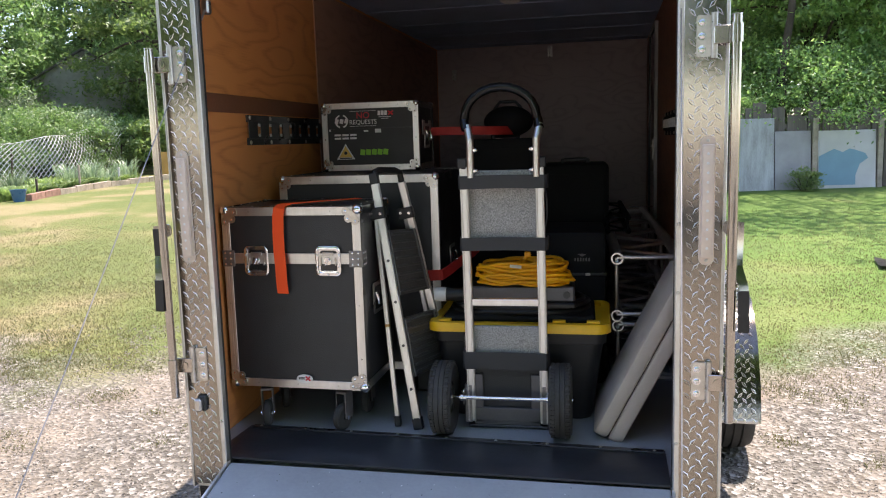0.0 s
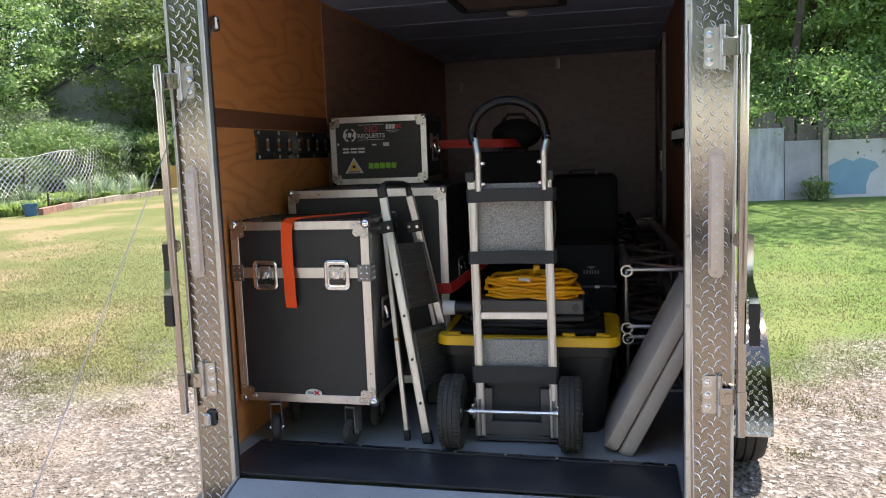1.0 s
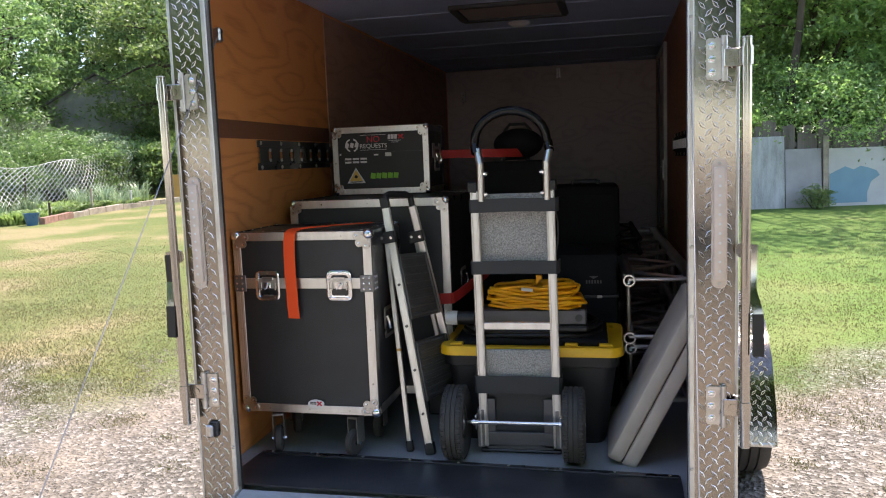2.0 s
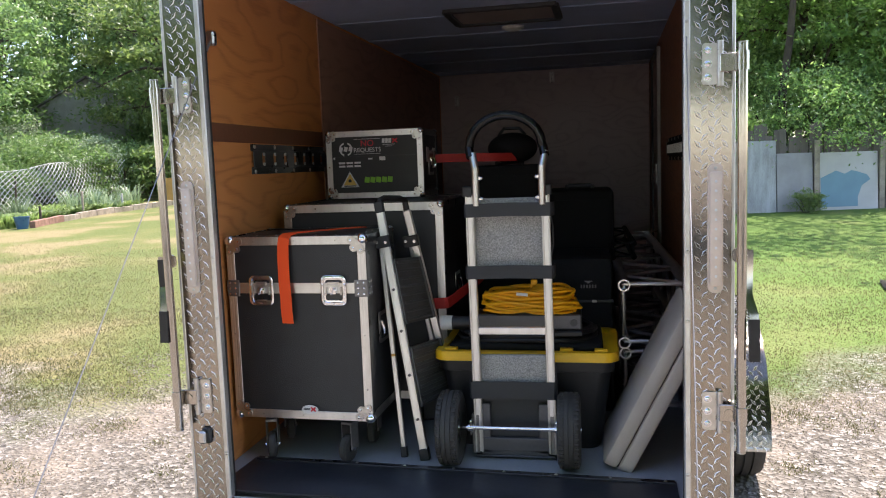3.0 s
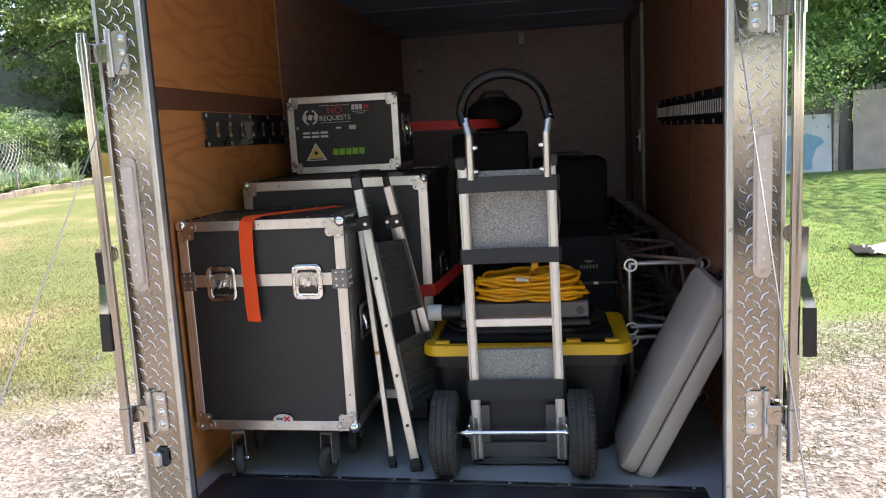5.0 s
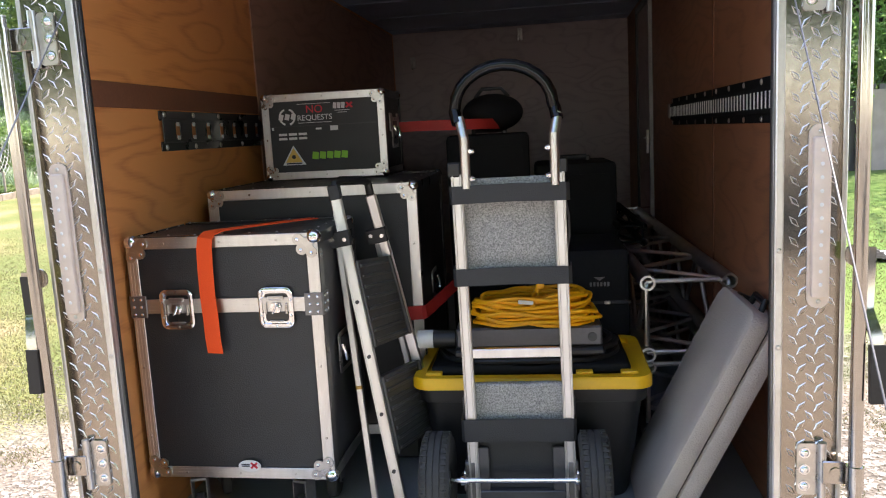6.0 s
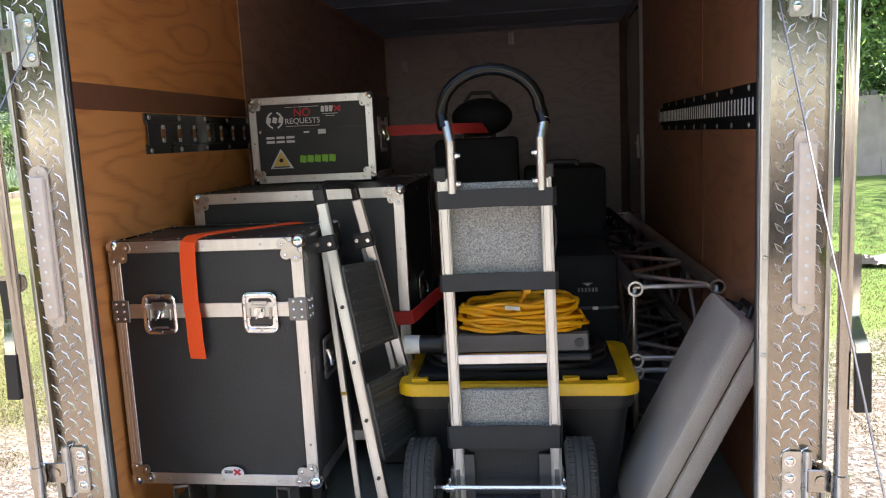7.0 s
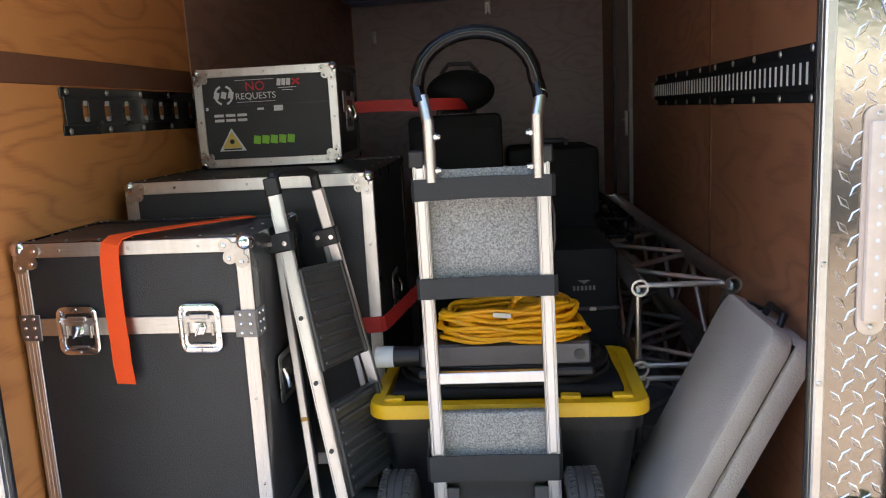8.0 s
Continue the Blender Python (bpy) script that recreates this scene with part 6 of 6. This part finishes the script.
for i in range(46):
    y = 14.6 + 9 * rng.random()
    x = -14.3 - 2.3 * rng.random()
    t = thing("garden_plant", "leafy green plant growing in the flower bed", "plant", Matrix.LocRotScale((x, y, ground_z(x, y)), Euler((0, 0, rng.uniform(0, 6))), Vector((1, 1, 1)) * rng.uniform(0.45, 1.25)), "bed plants")
    again("leaves", TUFTS[i % 3], t, Matrix())

# sagging chain-link fence behind the bed
fence = thing("chain_link_fence", "sagging galvanised chain-link fence behind the flower bed", "fence")
FX, FY0, FY1 = -17.2, 10.5, 25.5


def fence_top(y):
    return 1.62 + 0.16 * math.sin(y * 0.55 + 0.6) + 0.05 * math.sin(y * 1.9)


bm = B()
cell = 0.11
ny, nz = int((FY1 - FY0) / cell), 12


def knot(i, j):
    y = FY0 + i * cell
    f = j / nz
    return Vector((FX + 0.18 * math.sin(y * 0.9 + f * 2.2) * (0.4 + f), y, ground_z(FX, y) + 0.25 + (fence_top(y) - 0.25) * f))


for i in range(ny):
    for j in range(nz):
        a, b = ((i, j), (i + 1, j + 1)) if (i + j) % 2 else ((i + 1, j), (i, j + 1))
        rod(bm, knot(*a), knot(*b), 0.012, 3, caps=False)
tagged(part("mesh", bm, M_WIRE, fence), kind="stuff")
bm = B()
sweep(bm, [knot(i, nz) for i in range(0, ny, 2)], 0.011, 5)
part("top_wire", bm, M_WIRE, fence)
for y in (12.0, 15.4, 19.3, 22.4, 25.3):
    bm = B()
    rod(bm, (FX - 0.05, y, ground_z(FX, y) - 0.1), (FX - 0.05, y + 0.12, ground_z(FX, y) + 1.25), 0.03, 10)
    part("post", bm, M_BARK, fence, "dark leaning fence post")

# ochre board leaning at the end of the bed, shed behind the trees
t = thing("ochre_board", "weathered ochre plywood board standing in the garden", "board", pose(-13.6, 24.0, ground_z(-13.6, 24) - 0.02, -4, 0, 12))
bm = B()
bx(bm, (0, 0, 0.45), (2.4, 0.03, 0.9), 0.004)
part("sheet", bm, M_OCHRE, t)
shed = thing("shed", "grey board-sided shed with a low gable behind the trees", "shed", pose(-22.6, 31.5, ground_z(-22, 31), 0, 0, 30) @ Matrix.Diagonal((0.7, 0.8, 0.95, 1)))
bm = B()
v = [bm.verts.new(p) for p in ((-3, -2, 0), (3, -2, 0), (3, -2, 4.2), (0, -2, 5.6), (-3, -2, 4.2))]
f = bm.faces.new(v)
r = bmesh.ops.extrude_face_region(bm, geom=[f])
bmesh.ops.translate(bm, vec=(0, 4.5, 0), verts=[g for g in r["geom"] if isinstance(g, bmesh.types.BMVert)])
part("wall", bm, M_SHED, shed)
for i in range(16):
    bm = B()
    x = -2.9 + 0.385 * i
    bx(bm, (x, -2.02, 2.1), (0.04, 0.03, 4.2))
    part("batten", bm, M_SHED, shed)
for s in (-1, 1):
    bm = B()
    channel(bm, (s * 3.3, 0.25, 4.12), (0, 0.25, 5.68), 5.1, 0.08, (0, 1, 0))
    part("roof_slope", bm, M_ROOF, shed)
hut = thing("garden_hut", "low pale-roofed garden hut behind the shrubs", "shed", pose(-29, 30.5, ground_z(-29, 30), 0, 0, 35))
bm = B()
bx(bm, (0, 0, 1.3), (3.6, 2.4, 2.6), 0.01)
part("wall", bm, M_TIMBER, hut)
bm = B()
bx(bm, (0, 0, 2.68), (4.0, 2.8, 0.12), 0.01, Matrix.Rotation(radians(5), 3, "X"))
part("roof", bm, M_PANELW, hut)

# board fence across the lawn with sheets leaning on it
FD = Vector((math.cos(radians(9)), math.sin(radians(9)), 0))
FO = Vector((0.4, 14.15, 0))
bf = thing("board_fence", "weathered grey board fence at the end of the lawn", "fence")
rngb = random.Random(31)
s = 0.0
boards = []
for i in range(100):
    w = 0.14
    boards.append((s, rngb.uniform(1.5, 1.85), rngb.uniform(-1.2, 1.2)))
    s += w + 0.006
bm = B()
bx(bm, (0, 0, 0.5), (0.14, 0.02, 1.0), 0.003)
board_me = mesh_of("board", bm, M_BOARD)
for s0, h, tilt in boards:
    p = FO + FD * s0
    ob = again("board", board_me, bf, Matrix.Translation((p.x, p.y + 0.1, ground_z(p.x, p.y) - 0.02)) @ Matrix.Rotation(radians(9), 4, "Z") @ Matrix.Rotation(radians(tilt), 4, "Y") @ Matrix.Diagonal((1, 1, h, 1)))
for z in (0.4, 1.3):
    bm = B()
    a, b = FO + FD * 0 + Vector((0, 0.14, 0)), FO + FD * 14.5 + Vector((0, 0.14, 0))
    channel(bm, a + Vector((0, 0, ground_z(a.x, a.y) + z)), b + Vector((0, 0, ground_z(b.x, b.y) + z)), 0.05, 0.09, (0, 1, 0))
    part("fence_rail", bm, M_BOARD, bf)


def leaning_sheet(name, s0, w, h, material, label, tilt=4, lift=0.0):
    p = FO + FD * s0
    t = thing(name, label, "panel", Matrix.Translation((p.x, p.y - 0.08, ground_z(p.x, p.y) - 0.01 + lift)) @ Matrix.Rotation(radians(9), 4, "Z") @ Matrix.Rotation(radians(-tilt), 4, "X"))
    bm = B()
    bx(bm, (0, 0, h / 2), (w, 0.018, h), 0.003)
    part("sheet", bm, material, t)
    return t


M_PEEL = mat("peeling_grey_blue_paint", (0.48, 0.50, 0.50), 0.75, var=0.2, scale=7, bump=0.5, color2=(0.28, 0.28, 0.27), stretch=(1, 1, 0.2))
M_GREYP = mat("grey_sheet", (0.36, 0.35, 0.35), 0.8, var=0.1, scale=3, bump=0.2)
leaning_sheet("leaning_panel", 3.66, 0.78, 1.50, M_PEEL, "upright panel with peeling grey-blue paint", 3)
leaning_sheet("leaning_panel", 4.44, 0.74, 1.22, M_GREYP, "plain grey sheet leaning on the fence", 4)
wp = leaning_sheet("painted_panel", 5.55, 1.19, 1.2, M_PANELW, "white sheet with a pale blue painted patch", 4)
bm = B()
out = [(-0.66, -0.55), (0.2, -0.55), (0.2, -0.35), (0.3, -0.12), (0.5, 0.0), (0.42, 0.1), (0.2, 0.17), (0.06, 0.2), (-0.1, 0.13), (-0.3, 0.2), (-0.5, 0.12), (-0.66, 0.05)]
prism(bm, [(x * 0.88, z) for x, z in out], Matrix.Translation((0, -0.0095, 0.62)) @ FRONT, 0.004)
part("blue_patch", bm, M_PANELB, wp, "pale blue painted patch")
leaning_sheet("leaning_panel", 7.1, 1.0, 1.65, M_PANELT, "tall brown sheet leaning on the fence", 3)
tanp = leaning_sheet("framed_panel", 7.95, 1.25, 0.95, M_PANELT, "tan framed board leaning on the fence", 6)
bm = B()
for x in (-0.6, 0.6):
    bx(bm, (x, -0.02, 0.475), (0.06, 0.02, 0.95), 0.003)
for z in (0.03, 0.92):
    bx(bm, (0, -0.02, z), (1.14, 0.02, 0.06), 0.003)
part("frame", bm, M_PANELT, tanp)
for s0 in (3.2, 4.88, 6.22):
    p = FO + FD * s0
    t = thing("fence_post", "dark upright fence post", "post", pose(p.x, p.y - 0.05, ground_z(p.x, p.y) - 0.05), "fence posts")
    bm = B()
    bx(bm, (0, 0, 0.75), (0.1, 0.08, 1.5), 0.008)
    part("post", bm, M_TIMBER, t)

tarp = thing("crumpled_tarp", "crumpled black and white tarp lying on the lawn", "tarp", pose(3.62, 6.1, ground_z(3.62, 6.1), 0, 0, -12))
for nm, x0, material in (("white_sheet", 0.0, M_TARP), ("black_sheet", -0.13, M_BLACK)):
    bm = B()
    g = [[bm.verts.new((x0 + 0.06 * i, 0.07 * j, 0.03 + 0.08 * abs(noise.noise(Vector((i * 0.35 + x0, j * 0.35, 1)))))) for i in range(16 if x0 == 0 else 4)] for j in range(9)]
    for p, o in zip(g, g[1:]):
        for i in range(len(p) - 1):
            bm.faces.new((p[i], p[i + 1], o[i + 1], o[i]))
    bmesh.ops.solidify(bm, geom=bm.faces[:], thickness=0.004)
    part(nm, bm, material, tarp)
